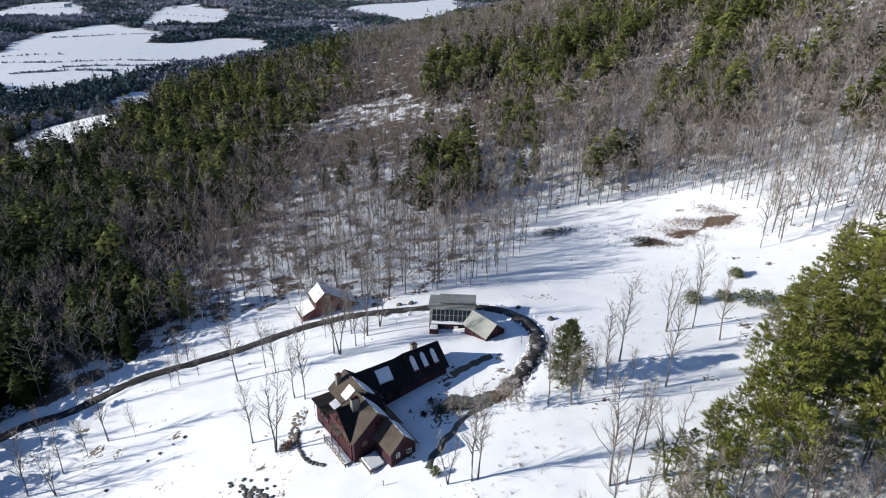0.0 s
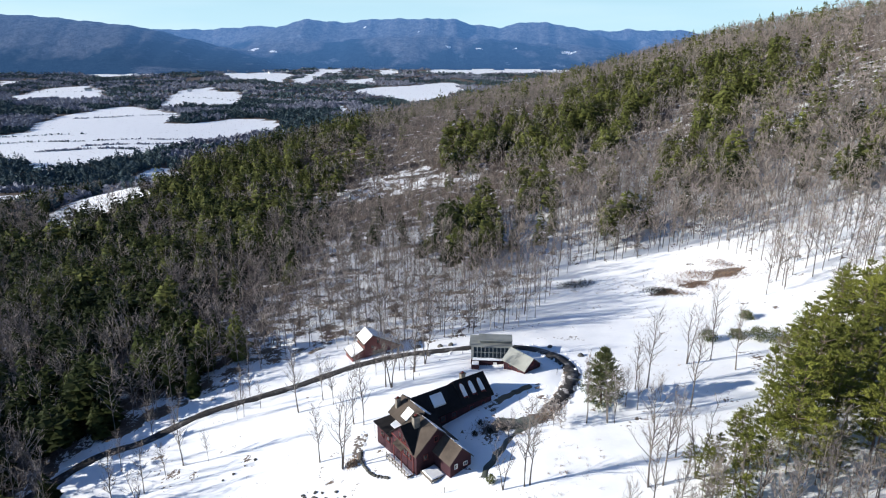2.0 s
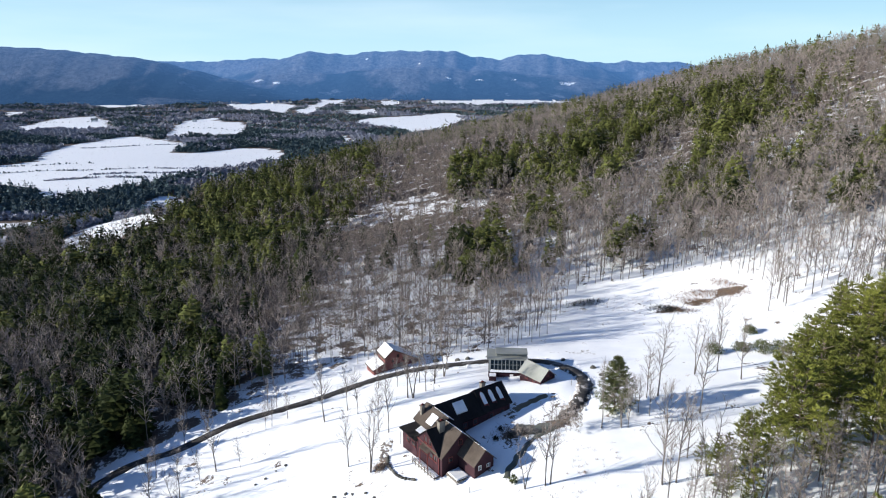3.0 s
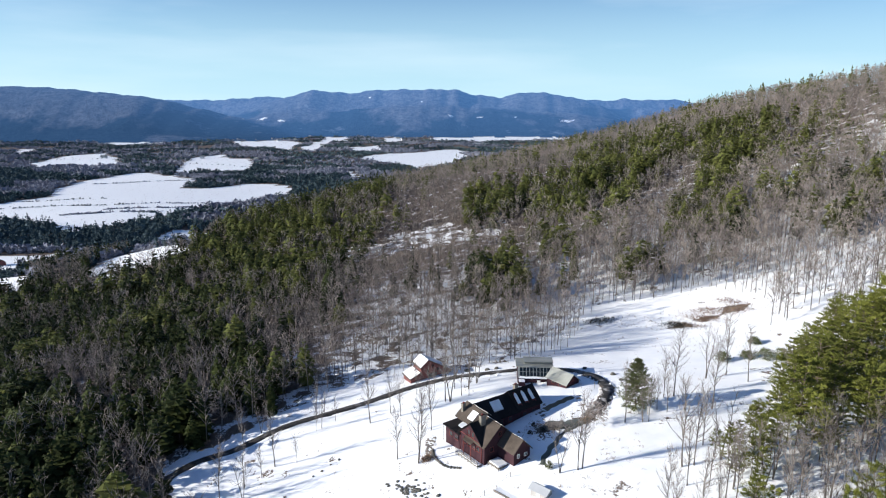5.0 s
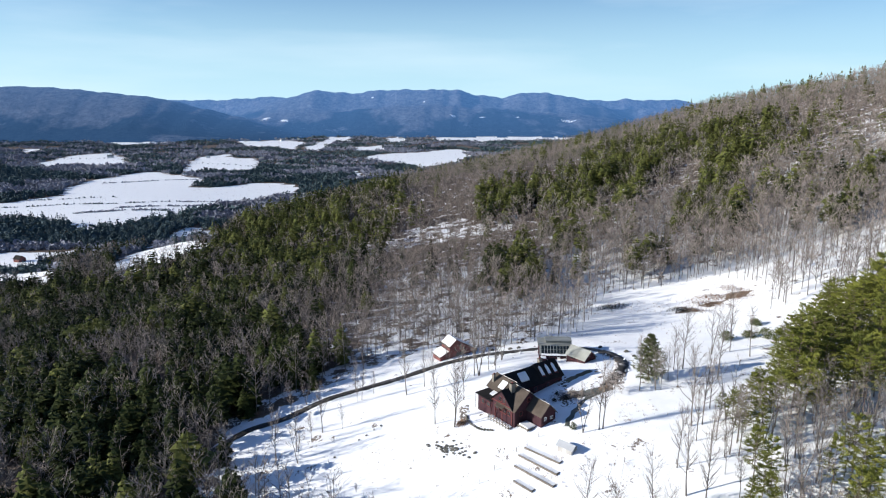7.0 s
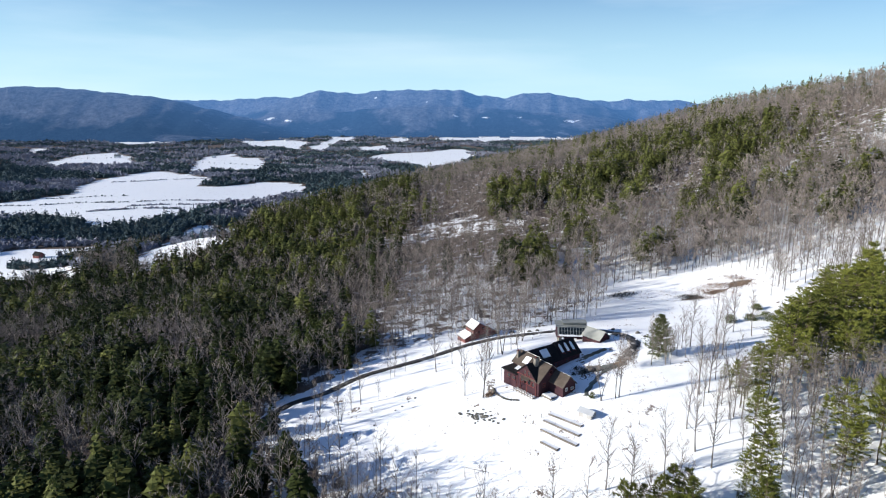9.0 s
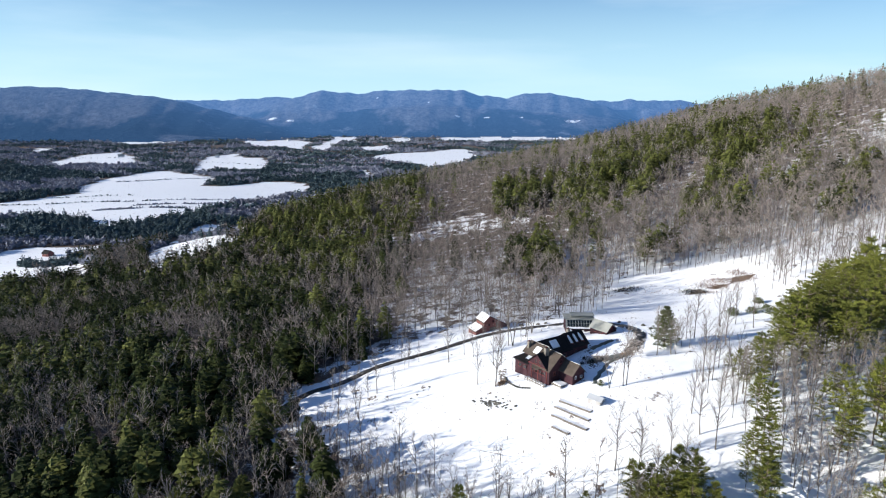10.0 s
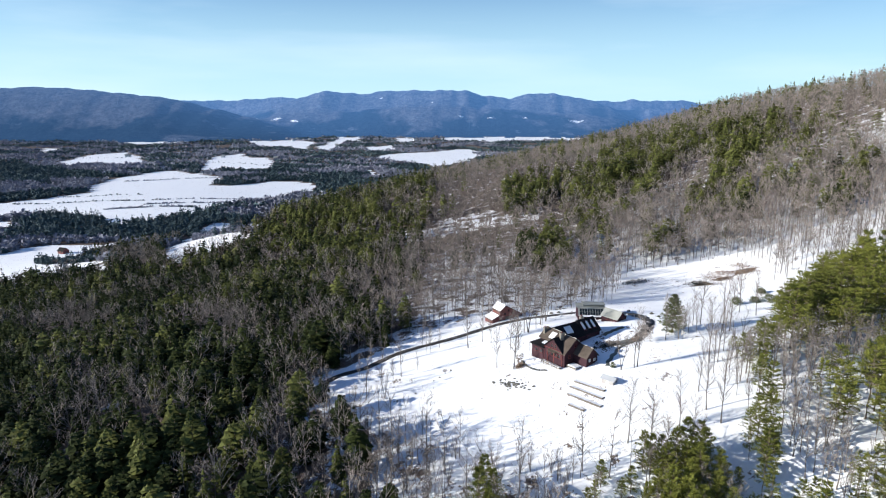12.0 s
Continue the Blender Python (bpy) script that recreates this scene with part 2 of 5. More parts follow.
# ---- the shape of the land ----
SLOPES = [[-5.2, -9.0, 18.5, -12.3, 4.1, 8.2, -6.6], [-9.8, 48.6, -14.7, 52.4, -34.2, 2.2, -12.2], [9.1, 34.6, 18.6, 59.0, 9.6, 36.2, 18.8],
          [53.9, 22.8, 30.1, 38.5, 28.7, 26.0, 31.1], [38.3, 113.4, 111.5, 79.7, 87.9, 79.8, 29.4]]
KNOLLS = [[-4.1, -0.3, -0.8], [1.1, 6.2, -1.0], [2.6, 2.0, -6.7]]
VALLEY = -98.0
# far ranges: line of the crest, depth of the front and of the back slope, then (x, height over the valley) along the crest
RANGES = []
RANGES.append((3740, 330, 380, [(-4300, 230), (-3424, 262), (-3069, 275), (-2857, 283), (-2628, 292), (-2472, 285), (-2162, 259), (-1819, 225), (-1650, 182), (-1480, 142), (-1310, 102), (-1140, 58), (-960, 12), (-860, 0)]))
RANGES.append((4320, 140, 90, [(-3577, 130), (-2363, 170), (-2120, 217), (-1961, 224), (-1842, 220), (-1684, 213), (-1565, 224), (-1408, 232), (-1250, 239), (-1173, 224), (-962, 164)]))
RANGES.append((4300, 300, 120, [(-1749, 70), (-1525, 132), (-1366, 171), (-1226, 209), (-1128, 239), (-1049, 266), (-951, 280), (-816, 269), (-738, 257), (-641, 273), (-506, 284), (-448, 280), (-352, 288), (-237, 280), (-122, 284), (-6, 277), (70, 254), (185, 243), (281, 232), (357, 250), (452, 265), (566, 261), (681, 246), (835, 213), (971, 161), (1107, 112), (1222, 82), (1375, 0)]))
RANGES.append((3990, 210, 240, [(-1547, 0), (-1467, 36), (-1278, 114), (-1094, 139), (-948, 149), (-766, 142), (-621, 159), (-404, 173), (-152, 181), (28, 165), (207, 158), (421, 144), (600, 134), (814, 112), (993, 92), (1316, 0)]))
RANGES.append((4400, 90, 60, [(270, 156), (660, 210), (893, 214), (1048, 210), (1147, 233), (1240, 218), (1395, 218), (1549, 210), (1703, 218), (1932, 221), (2275, 225), (2850, 196)]))


def far_ranges(x, y):
    """Height of the far ranges over the valley: crests with spurs and gullies running down their slopes."""
    z = np.zeros(x.shape)
    for n, (line, front, back, crest) in enumerate(RANGES):
        cx, ch = np.array(crest, float).T
        top = np.interp(x, cx, ch) + 3.0 * np.sin(x / 31 + n) + 2.0 * np.sin(x / 13.7 + 2 * n)
        lean = x + 0.35 * (y - line)
        spur = 0.4 * np.sin(lean / 151 + 1.9 * n + 1.3 * np.sin(x / 310)) + 0.3 * np.sin(lean / 67 + 1.6 * np.sin(y / 130 + x / 210) + n) + 0.3 * np.sin(lean / 29 - y / 90 + 1.4 * np.sin(x / 90))
        d = y - line + 25 * np.sin(x / 170 + n)
        t = np.where(d < 0, -d / (front * (1 + 0.09 * spur)), d / back)
        side = np.where(top > 6, np.exp(-0.5 * (1.25 * t) ** 2.2), 0)
        z = np.maximum(z, top * side * (1 + 0.03 * spur * np.clip(3 * t, 0, 1)))
    return z


def height(x, y):
    """The bare land's height, for arrays."""
    x, y = np.asarray(x, float), np.asarray(y, float)
    z = np.full(x.shape, VALLEY)
    for i, row in enumerate(SLOPES):
        for j, h in enumerate(row):
            z += h * np.exp(-((x - (i - 2) * 230) ** 2 + (y - (j - 1) * 230) ** 2) / (2 * 172.5 ** 2))
    for i, row in enumerate(KNOLLS):
        for j, h in enumerate(row):
            z += h * np.exp(-((x - (i - 1) * 69) ** 2 + (y - (j - 1) * 57.5) ** 2) / (2 * 48.3 ** 2))
    z += 60 * np.exp(-((x - 900) / 420) ** 2 / 2 - ((y - 1500) / 420) ** 2 / 2) + far_ranges(x, y)
    near = np.clip((320 - y) / 150, 0, 1)
    # the land falls away below the lower lawn
    z -= 0.27 * np.clip(-57 - y, 0, 60) * np.exp(-((x - 5) / 60) ** 2 / 2)
    z -= 0.9 * np.exp(-((x - 9) ** 2 / 60 + (y - 16.8) ** 2 / 9))
    # the yard beside the house lies level
    z -= 1.1 * np.exp(-((x - 14) ** 2 + (y + 3) ** 2) / 90)
    return z + near * (0.20 * wobble(x, y, 11) + 0.09 * wobble(x + 0.4 * y, y, 4.3))


def ht(x, y):
    return float(height(np.array([x]), np.array([y]))[0])


def wobble(x, y, s):
    """A smooth uneven field between about -1 and 1, of grain s metres."""
    return 0.5 * np.sin(x / s + 1.7 * np.sin(y / s * 0.7)) + 0.5 * np.sin(y / s * 1.1 + 2.1 * np.sin(x / s * 0.6 + 0.5))


def inside(x, y, poly):
    hit = np.zeros(np.shape(x), bool)
    n = len(poly)
    for (x0, y0), (x1, y1) in zip(poly, poly[1:] + poly[:1]):
        if y0 != y1:
            hit ^= ((y0 > y) != (y1 > y)) & (x < (x1 - x0) * (y - y0) / (y1 - y0) + x0)
    return hit


CLEARING = [(-97, -6), (-89, 10), (-75, 23), (-62, 31), (-47, 40), (-33, 42), (-12, 38), (3, 38), (16, 39), (23, 43), (26, 51), (29, 60), (34, 74), (38, 88), (44, 99), (59, 98), (77, 99), (91, 93), (100, 80),
            (98, 56), (84, 38), (66, 8), (52, -20), (42, -43), (36, -58), (18, -66), (0, -68), (-20, -67), (-34, -63), (-45, -52), (-63, -43), (-78, -30), (-90, -15)]
# open snow on the valley floor, field by field
FIELDS = [[(-922, 968), (-862, 1029), (-846, 1120), (-901, 1237), (-930, 1350), (-918, 1512), (-866, 1607), (-765, 1520), (-672, 1457), (-676, 1369), (-660, 1293), (-607, 1296), (-533, 1368), (-484, 1395), (-400, 1343), (-392, 1280), (-423, 1200), (-478, 1050), (-493, 995), (-512, 935), (-530, 880), (-552, 800), (-605, 776), (-647, 818), (-686, 838), (-750, 860), (-814, 865), (-868, 830), (-954, 800), (-1040, 860), (-985, 930)]]
FIELDS.append([(-1371, 1877), (-1441, 2144), (-1420, 2262), (-1365, 2328), (-1101, 1932), (-1150, 1880), (-1167, 1860), (-1301, 1950), (-1282, 1760)])
FIELDS.append([(-1877, 2552), (-1888, 2669), (-1791, 2555), (-1749, 2400)])
FIELDS.append([(-803, 1613), (-943, 2084), (-921, 2165), (-896, 2281), (-820, 2116), (-712, 2065), (-627, 1739), (-679, 1660), (-772, 1730), (-770, 1600), (-763, 1520)])
FIELDS.append([(-363, 2156), (-323, 2270), (-222, 2368), (-113, 2505), (-6, 2542), (23, 2301), (-22, 2013), (-77, 1780), (-128, 1730), (-193, 1930), (-279, 2033)])
FIELDS.append([(-681, 2636), (-731, 3084), (-712, 3496), (-659, 3086), (-611, 2540)])
FIELDS.append([(-1951, 3250), (-1630, 3220), (-1740, 3370), (-1631, 3400), (-1409, 3300), (-1531, 3030), (-1731, 3026)])
FIELDS.append([(-1231, 3400), (-1262, 3600), (-1208, 3660), (-1094, 3600), (-1099, 3320)])
FIELDS.append([(-1166, 3175), (-1005, 3240), (-800, 3135), (-726, 2614), (-845, 2722), (-1056, 2894)])
FIELDS.append([(-165, 3560), (32, 3760), (257, 3790), (527, 3850), (832, 3850), (802, 3600), (401, 3403), (82, 3340), (-105, 3341)])
FIELDS.append([(-483, 2681), (-389, 2855), (-341, 2647), (-443, 2473)])
FIELDS.append([(-319, 1623), (-289, 1635), (-279, 1549), (-303, 1522)])
FIELDS.append([(-838, 3700), (-643, 3620), (-615, 3340), (-727, 3340)])
FIELDS.append([(-422, 3440), (-343, 3600), (-300, 3302), (-369, 3188)])
FIELDS.append([(-325, 361), (-358, 452), (-432, 657), (-449, 729), (-437, 778), (-428, 803), (-405, 764), (-373, 775), (-300, 560), (-231, 398), (-240, 375), (-264, 355), (-287, 338), (-297, 305)])
FIELDS.append([(-649, 525), (-617, 540), (-618, 584), (-600, 602), (-573, 609), (-531, 616), (-505, 623), (-494, 563), (-517, 553), (-519, 538), (-470, 480), (-384, 378), (-361, 322), (-436, 375), (-427, 345), (-449, 340), (-560, 340), (-640, 420)])
FIELDS.append([(-808, 756), (-765, 773), (-743, 744), (-781, 711)])


def in_field(x, y, hedges=False):
    hit = np.zeros(np.shape(x), bool)
    w = (0.006 * y + 3) * wobble(x, y, 31) + (0.002 * y + 2) * wobble(x + 7, y, 11)
    deep = 0.05 * np.clip(y - 1500, 0, 2000) * wobble(x, 0.4 * y, 37)
    # the open snow reaches on towards the eye behind low brush
    for near in (0.0, 0.02, 0.04):
        xx, yy = x + near * (x + 20), y + near * (y + 170)
        for field in FIELDS:
            hit |= inside(xx + w, yy - w + deep, field)
    # a brushy ditch and hedgerows cross the broad fields
    for x0, y0, k, wide, long in ((-660, 1010, 0.28, 3.5, 230), (-560, 965, 0.35, 7, 70), (-600, 905, 0.2, 9, 80), (-830, 1060, 0.35, 2.5, 120), (-700, 1420, 0.5, 5, 170), (-290, 430, -1.2, 9, 60), (-400, 640, -1.0, 16, 60), (-490, 470, -0.6, 10, 45), (-1270, 2060, 0.3, 14, 160), (-780, 1850, -0.5, 14, 130), (300, 3620, 0.22, 32, 700), (420, 3750, 0.18, 40, 600)) if hedges else ():
        hit &= ~((np.abs(y - y0 - k * (x - x0) - 7 * np.sin(x / 25)) < wide) & (np.sin(x / 13 + y0) > -0.93) & (np.abs(x - x0) < long))
    return hit


def open_land(x, y):
    w = 3.0 * wobble(x, y, 9)
    return inside(x + w, y - w, CLEARING) | in_field(x, y)


def lines(lo, hi, step, start, end, grow):
    """Grid lines: even between lo and hi, ever wider towards start and end."""
    mid = list(np.arange(lo, hi + 0.1, step))
    left, right, s = [lo], [hi], step
    while left[-1] > start:
        s = min(s * grow, 18 + 0.02 * max(0, -left[-1] - 1300))
        left.append(left[-1] - s)
    s = step
    while right[-1] < end:
        s = min(s * grow, 18 + 0.02 * max(0, right[-1] - 1500))
        right.append(right[-1] + s)
    return np.array(left[:0:-1] + mid + right[1:])


def mesh_from(name, verts, faces, mats, face_mats=None, smooth=False):
    me = bpy.data.meshes.new(name)
    me.from_pydata(verts, [], faces)
    for m in mats:
        me.materials.append(m)
    if face_mats is not None:
        me.polygons.foreach_set("material_index", np.asarray(face_mats, np.int32))
    if smooth:
        me.polygons.foreach_set("use_smooth", np.ones(len(me.polygons), bool))
    me.update()
    return me


def smooth_line(pts, step):
    """A curve through the points, in even steps."""
    p = np.array([pts[0], *pts, pts[-1]], float)
    out = []
    for a, b, c, d in zip(p, p[1:], p[2:], p[3:]):
        for t in np.arange(0, 1, step / max(np.linalg.norm(c - b), step)):
            out.append(0.5 * (2 * b + (c - a) * t + (2 * a - 5 * b + 4 * c - d) * t * t + (3 * b - a - 3 * c + d) * t ** 3))
    out.append(p[-1])
    return np.array(out)


ROAD = [(-140, -62), (-118, -36), (-103, -16), (-95, -5), (-89, 1.5), (-79, 5), (-67, 13.5), (-53, 18), (-43, 21), (-32, 26), (-24, 28.5), (-14, 30.3), (-5, 30.5), (5, 30.5), (13, 30), (20, 27.5), (25.2, 22.5), (28.2, 16), (28.8, 9),
        (27.0, 2.5), (23.6, -4), (20, -8.5)]


def build_ground():
    xs, ys = lines(-105, 105, 2.0, -4200, 3600, 1.09), lines(-80, 105, 2.0, -900, 4900, 1.09)
    gx, gy = np.meshgrid(xs, ys)
    gz = height(gx, gy) + 0.04 * wobble(gx, gy, 1.9)
    road = smooth_line(ROAD, 1.5)
    box_in = (np.abs(gx) < 150) & (np.abs(gy) < 80)
    gap = np.full(gx.shape, 99.0)
    gap[box_in] = np.min(np.hypot(gx[box_in][:, None] - road[:, 0], gy[box_in][:, None] - road[:, 1]), 1)
    gz -= 0.35 * np.clip((3.6 - gap) / 1.4, 0, 1)
    nx, ny = len(xs), len(ys)
    idx = np.arange(nx * ny).reshape(ny, nx)
    quads = np.stack([idx[:-1, :-1], idx[:-1, 1:], idx[1:, 1:], idx[1:, :-1]], -1).reshape(-1, 4)
    far = ((gy[:-1, :-1] > 2300) & (gz[:-1, :-1] > np.where(gy[:-1, :-1] > 2800, VALLEY + 1.5, VALLEY + 9))).ravel()
    points = np.stack([gx, gy, gz], -1).reshape(-1, 3)
    used, back = np.unique(quads[far], return_inverse=True)
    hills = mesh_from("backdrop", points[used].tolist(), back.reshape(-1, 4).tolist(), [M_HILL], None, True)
    tagged(new("backdrop", hills), "distant haze-blue wooded hills beyond the valley", "hills", kind="structure")
    me = mesh_from("ground", points.tolist(), quads[~far].tolist(), [M_GROUND], None, True)
    x, y = gx.ravel(), gy.ravel()
    ramp_up = lambda v, at, soft: 1 / (1 + np.exp(np.clip((at - v) / soft, -40, 40)))
    # snow lies thin under the dense lower woods and over the ridge, thick on the upper hillside
    litter = 0.15 + 0.05 * ramp_up(-x, 0, 12) * ramp_up(y, 20, 8) + 0.30 * ramp_up(-x, 72, 9) * ramp_up(y, -75, 12)
    litter = np.maximum(litter, 0.44 * ramp_up(y, 170, 14))
    litter *= 1 - 0.72 * ramp_up(x, 60, 16) * ramp_up(-y, -250, 22)
    litter = np.maximum(litter, 1.0 * ramp_up(y, 450, 25))
    litter = np.maximum(litter, 0.9 * ramp_up(-x, 330, 15) * ramp_up(y, -60, 20))
    litter = np.where((x > 20) & (y < 60), np.minimum(litter, 0.02), litter)
    litter = np.where(((x + 40) / 60) ** 2 + ((y - 252) / 22) ** 2 < 1, np.minimum(litter, 0.24), litter)
    open_near = sum(inside(x + dx, y + dy, CLEARING).astype(float) for dx, dy in ((13, 0), (-13, 0), (0, 13), (0, -13), (9, -9), (22, 0), (0, 22))) / 7
    litter *= 1 - 0.5 * open_near
    litter = np.where(open_land(x, y), 0.0, litter)
    # dead weeds lie round the brush heaps
    for cx, cy, rx, ry in ((80, 70, 7, 2.5), (90, 73, 7, 3), (68, 66, 4, 2), (8, -12, 4, 2), (19, -10, 4, 2)):
        litter = np.maximum(litter, 0.5 * np.exp(-((x - cx) / rx) ** 2 - ((y - cy) / ry) ** 2))
    at = me.attributes.new("litter", 'FLOAT', 'POINT')
    at.data.foreach_set("value", litter.astype(np.float32))
    tagged(new("ground", me), "snow-covered hillside and valley floor with leaf litter under trees", "ground", kind="structure")


build_ground()


# ---- trees ----
class Build:
    """Gathers triangles, each with the index of its material."""

    def __init__(self):
        self.v, self.f, self.m = [], [], []

    def tube(self, pts, radii, sides, mat):
        base = len(self.v)
        for k, (p, r) in enumerate(zip(pts, radii)):
            ahead = Vector(pts[min(k + 1, len(pts) - 1)]) - Vector(pts[max(k - 1, 0)])
            q = ahead.to_track_quat("Z", "Y")
            for s in range(sides):
                a = 2 * math.pi * s / sides
                self.v.append(tuple(Vector(p) + q @ Vector((r * math.cos(a), r * math.sin(a), 0))))
        for k in range(len(pts) - 1):
            for s in range(sides):
                a, b = base + k * sides + s, base + k * sides + (s + 1) % sides
                self.f += [(a, b, b + sides), (a, b + sides, a + sides)]
                self.m += [mat, mat]

    def tri(self, a, b, c, mat):
        n = len(self.v)
        self.v += [tuple(a), tuple(b), tuple(c)]
        self.f.append((n, n + 1, n + 2))
        self.m.append(mat)

    def arrays(self):
        return np.array(self.v, np.float32), np.array(self.f, np.int32), np.array(self.m, np.int32)


def any_way(rng, up=0.0):
    d = Vector((rng.gauss(0, 1), rng.gauss(0, 1), rng.gauss(0, 1) + up))
    return d.normalized()


def bare_tree(seed, h, limbs, twigs, sides, wide=0.035, low=0.32, lean=0.04, stems=1, plain=False):
    """A leafless broadleaf: material 0 bark, 1 twigs. Returns trunk and crown."""
    rng = random.Random(seed)
    trunk, crown = Build(), Build()
    for stem in range(stems):
        tilt = Vector((rng.uniform(-lean, lean), rng.uniform(-lean, lean), 0)) * (1 if stems == 1 else 4)
        top = h * rng.uniform(0.82, 0.95)
        pts = [tilt * top * k / 5 + Vector((rng.uniform(-.012, .012) * h * (k > 0), rng.uniform(-.012, .012) * h * (k > 0), top * k / 5 - (0.4 if k == 0 else 0))) for k in range(6)]
        r0 = h * 0.0068 + 0.03
        radii = [r0 * (1.25 if k == 0 else 1 - 0.17 * k) for k in range(6)]
        trunk.tube(pts[::5] if plain else pts, radii[::5] if plain else radii, sides, 0)
        for n in range(limbs // stems):
            s = low + (0.97 - low) * (n + rng.random()) / (limbs // stems)
            k = min(int(s * 5), 4)
            p = Vector(pts[k]).lerp(Vector(pts[k + 1]), s * 5 - k)
            a, e = rng.uniform(0, 2 * math.pi), radians(rng.uniform(38, 70))
            d = Vector((math.cos(a) * math.cos(e), math.sin(a) * math.cos(e), math.sin(e)))
            length = h * rng.uniform(0.13, 0.26) * (1.25 - 0.65 * s) * (1.15 if plain else 1)
            bend = p + d * length * 0.55 + Vector((0, 0, -0.02 * length))
            tip = bend + (d + Vector((0, 0, 0.35))).normalized() * length * 0.5
            r = r0 * (1 - 0.8 * s) * 0.55 + 0.012
            if plain:
                across = d.cross(any_way(rng)).normalized() * r * 1.3
                crown.tri(p - across, p + across, tip, 0)
            else:
                crown.tube([p, bend, tip], [r, r * 0.6, r * 0.2], 3, 0)
            for _ in range(twigs):
                u = rng.uniform(0.25, 1.0)
                q = p.lerp(bend, u * 2) if u < 0.5 else bend.lerp(tip, u * 2 - 1)
                w = (d * 0.9 + any_way(rng, 0.7) * 0.9).normalized()
                t = q + w * rng.uniform(0.05, 0.115) * h
                side = w.cross(any_way(rng)).normalized() * wide
                crown.tri(q - side, q + side, t, 1)
    return trunk, crown


def tuft(b, rng, c, size, count, leaf, mat, flat=0.55, along=None):
    """A spray of narrow leaf blades round c; with along, they sweep outwards with the bough."""
    for _ in range(count):
        o = c + Vector((rng.gauss(0, .45), rng.gauss(0, .45), rng.gauss(0, .45 * flat))) * size
        d1, d2 = any_way(rng, 0.25), any_way(rng)
        if along:
            d1 = (along + d1 * 0.8 + Vector((0, 0, 0.25))).normalized()
        d2 = (d2 - d1 * d2.dot(d1)).normalized()
        s = leaf * rng.uniform(0.6, 1.3)
        b.tri(o - d2 * s * 0.22, o + d2 * s * 0.22, o + d1 * s * 1.6, mat)


def pine_tree(seed, h, first, whorls, per, tufts, count, leaf, reach=0.22, cone=0.6, sides=6, flat=0.4):
    """A needle tree with layered limbs: material 0 bark, 1 needles. first: where the crown begins, as a share of the height."""
    rng = random.Random(seed)
    trunk, crown = Build(), Build()
    pts = [Vector((rng.uniform(-.008, .008) * h * (k > 0), rng.uniform(-.008, .008) * h * (k > 0), h * k / 6 - (0.4 if k == 0 else 0))) for k in range(7)]
    r0 = h * 0.011 + 0.04
    trunk.tube(pts, [r0 * (1.2 if k == 0 else 1 - 0.155 * k) for k in range(7)], sides, 0)
    for n in range(whorls):
        s = first + (0.985 - first) * (n + rng.uniform(0, 0.8)) / whorls
        k = min(int(s * 6), 5)
        p = pts[k].lerp(pts[k + 1], s * 6 - k)
        u = (s - first) / (1 - first)
        full = (1 - u) ** cone * (0.55 + 0.45 * min(1, u * 4))
        turn = rng.uniform(0, 6.28)
        for i in range(per):
            if rng.random() < 0.2:
                continue
            a, e = turn + 6.283 * i / per + rng.uniform(-.35, .35), radians(rng.uniform(-6, 22) + 28 * u)
            d = Vector((math.cos(a) * math.cos(e), math.sin(a) * math.cos(e), math.sin(e)))
            length = h * reach * full * rng.uniform(0.6, 1.2) + 0.3
            tip = p + d * length
            crown.tube([p, tip], [0.05 * length ** 0.5, 0.012], 3, 0)
            for j in range(tufts):
                w = 0.35 + 0.65 * (j + rng.random()) / tufts
                side = Vector((-d.y, d.x, 0)) * rng.uniform(-.28, .28) * length * w
                tuft(crown, rng, p + d * length * w + side, 0.20 * length ** 0.6 + 0.18, count, leaf, 1, flat, d)
    tuft(crown, rng, pts[6] - Vector((0, 0, 0.2)), 0.16, count // 2, leaf * 0.7, 1, 2.0)
    return trunk, crown


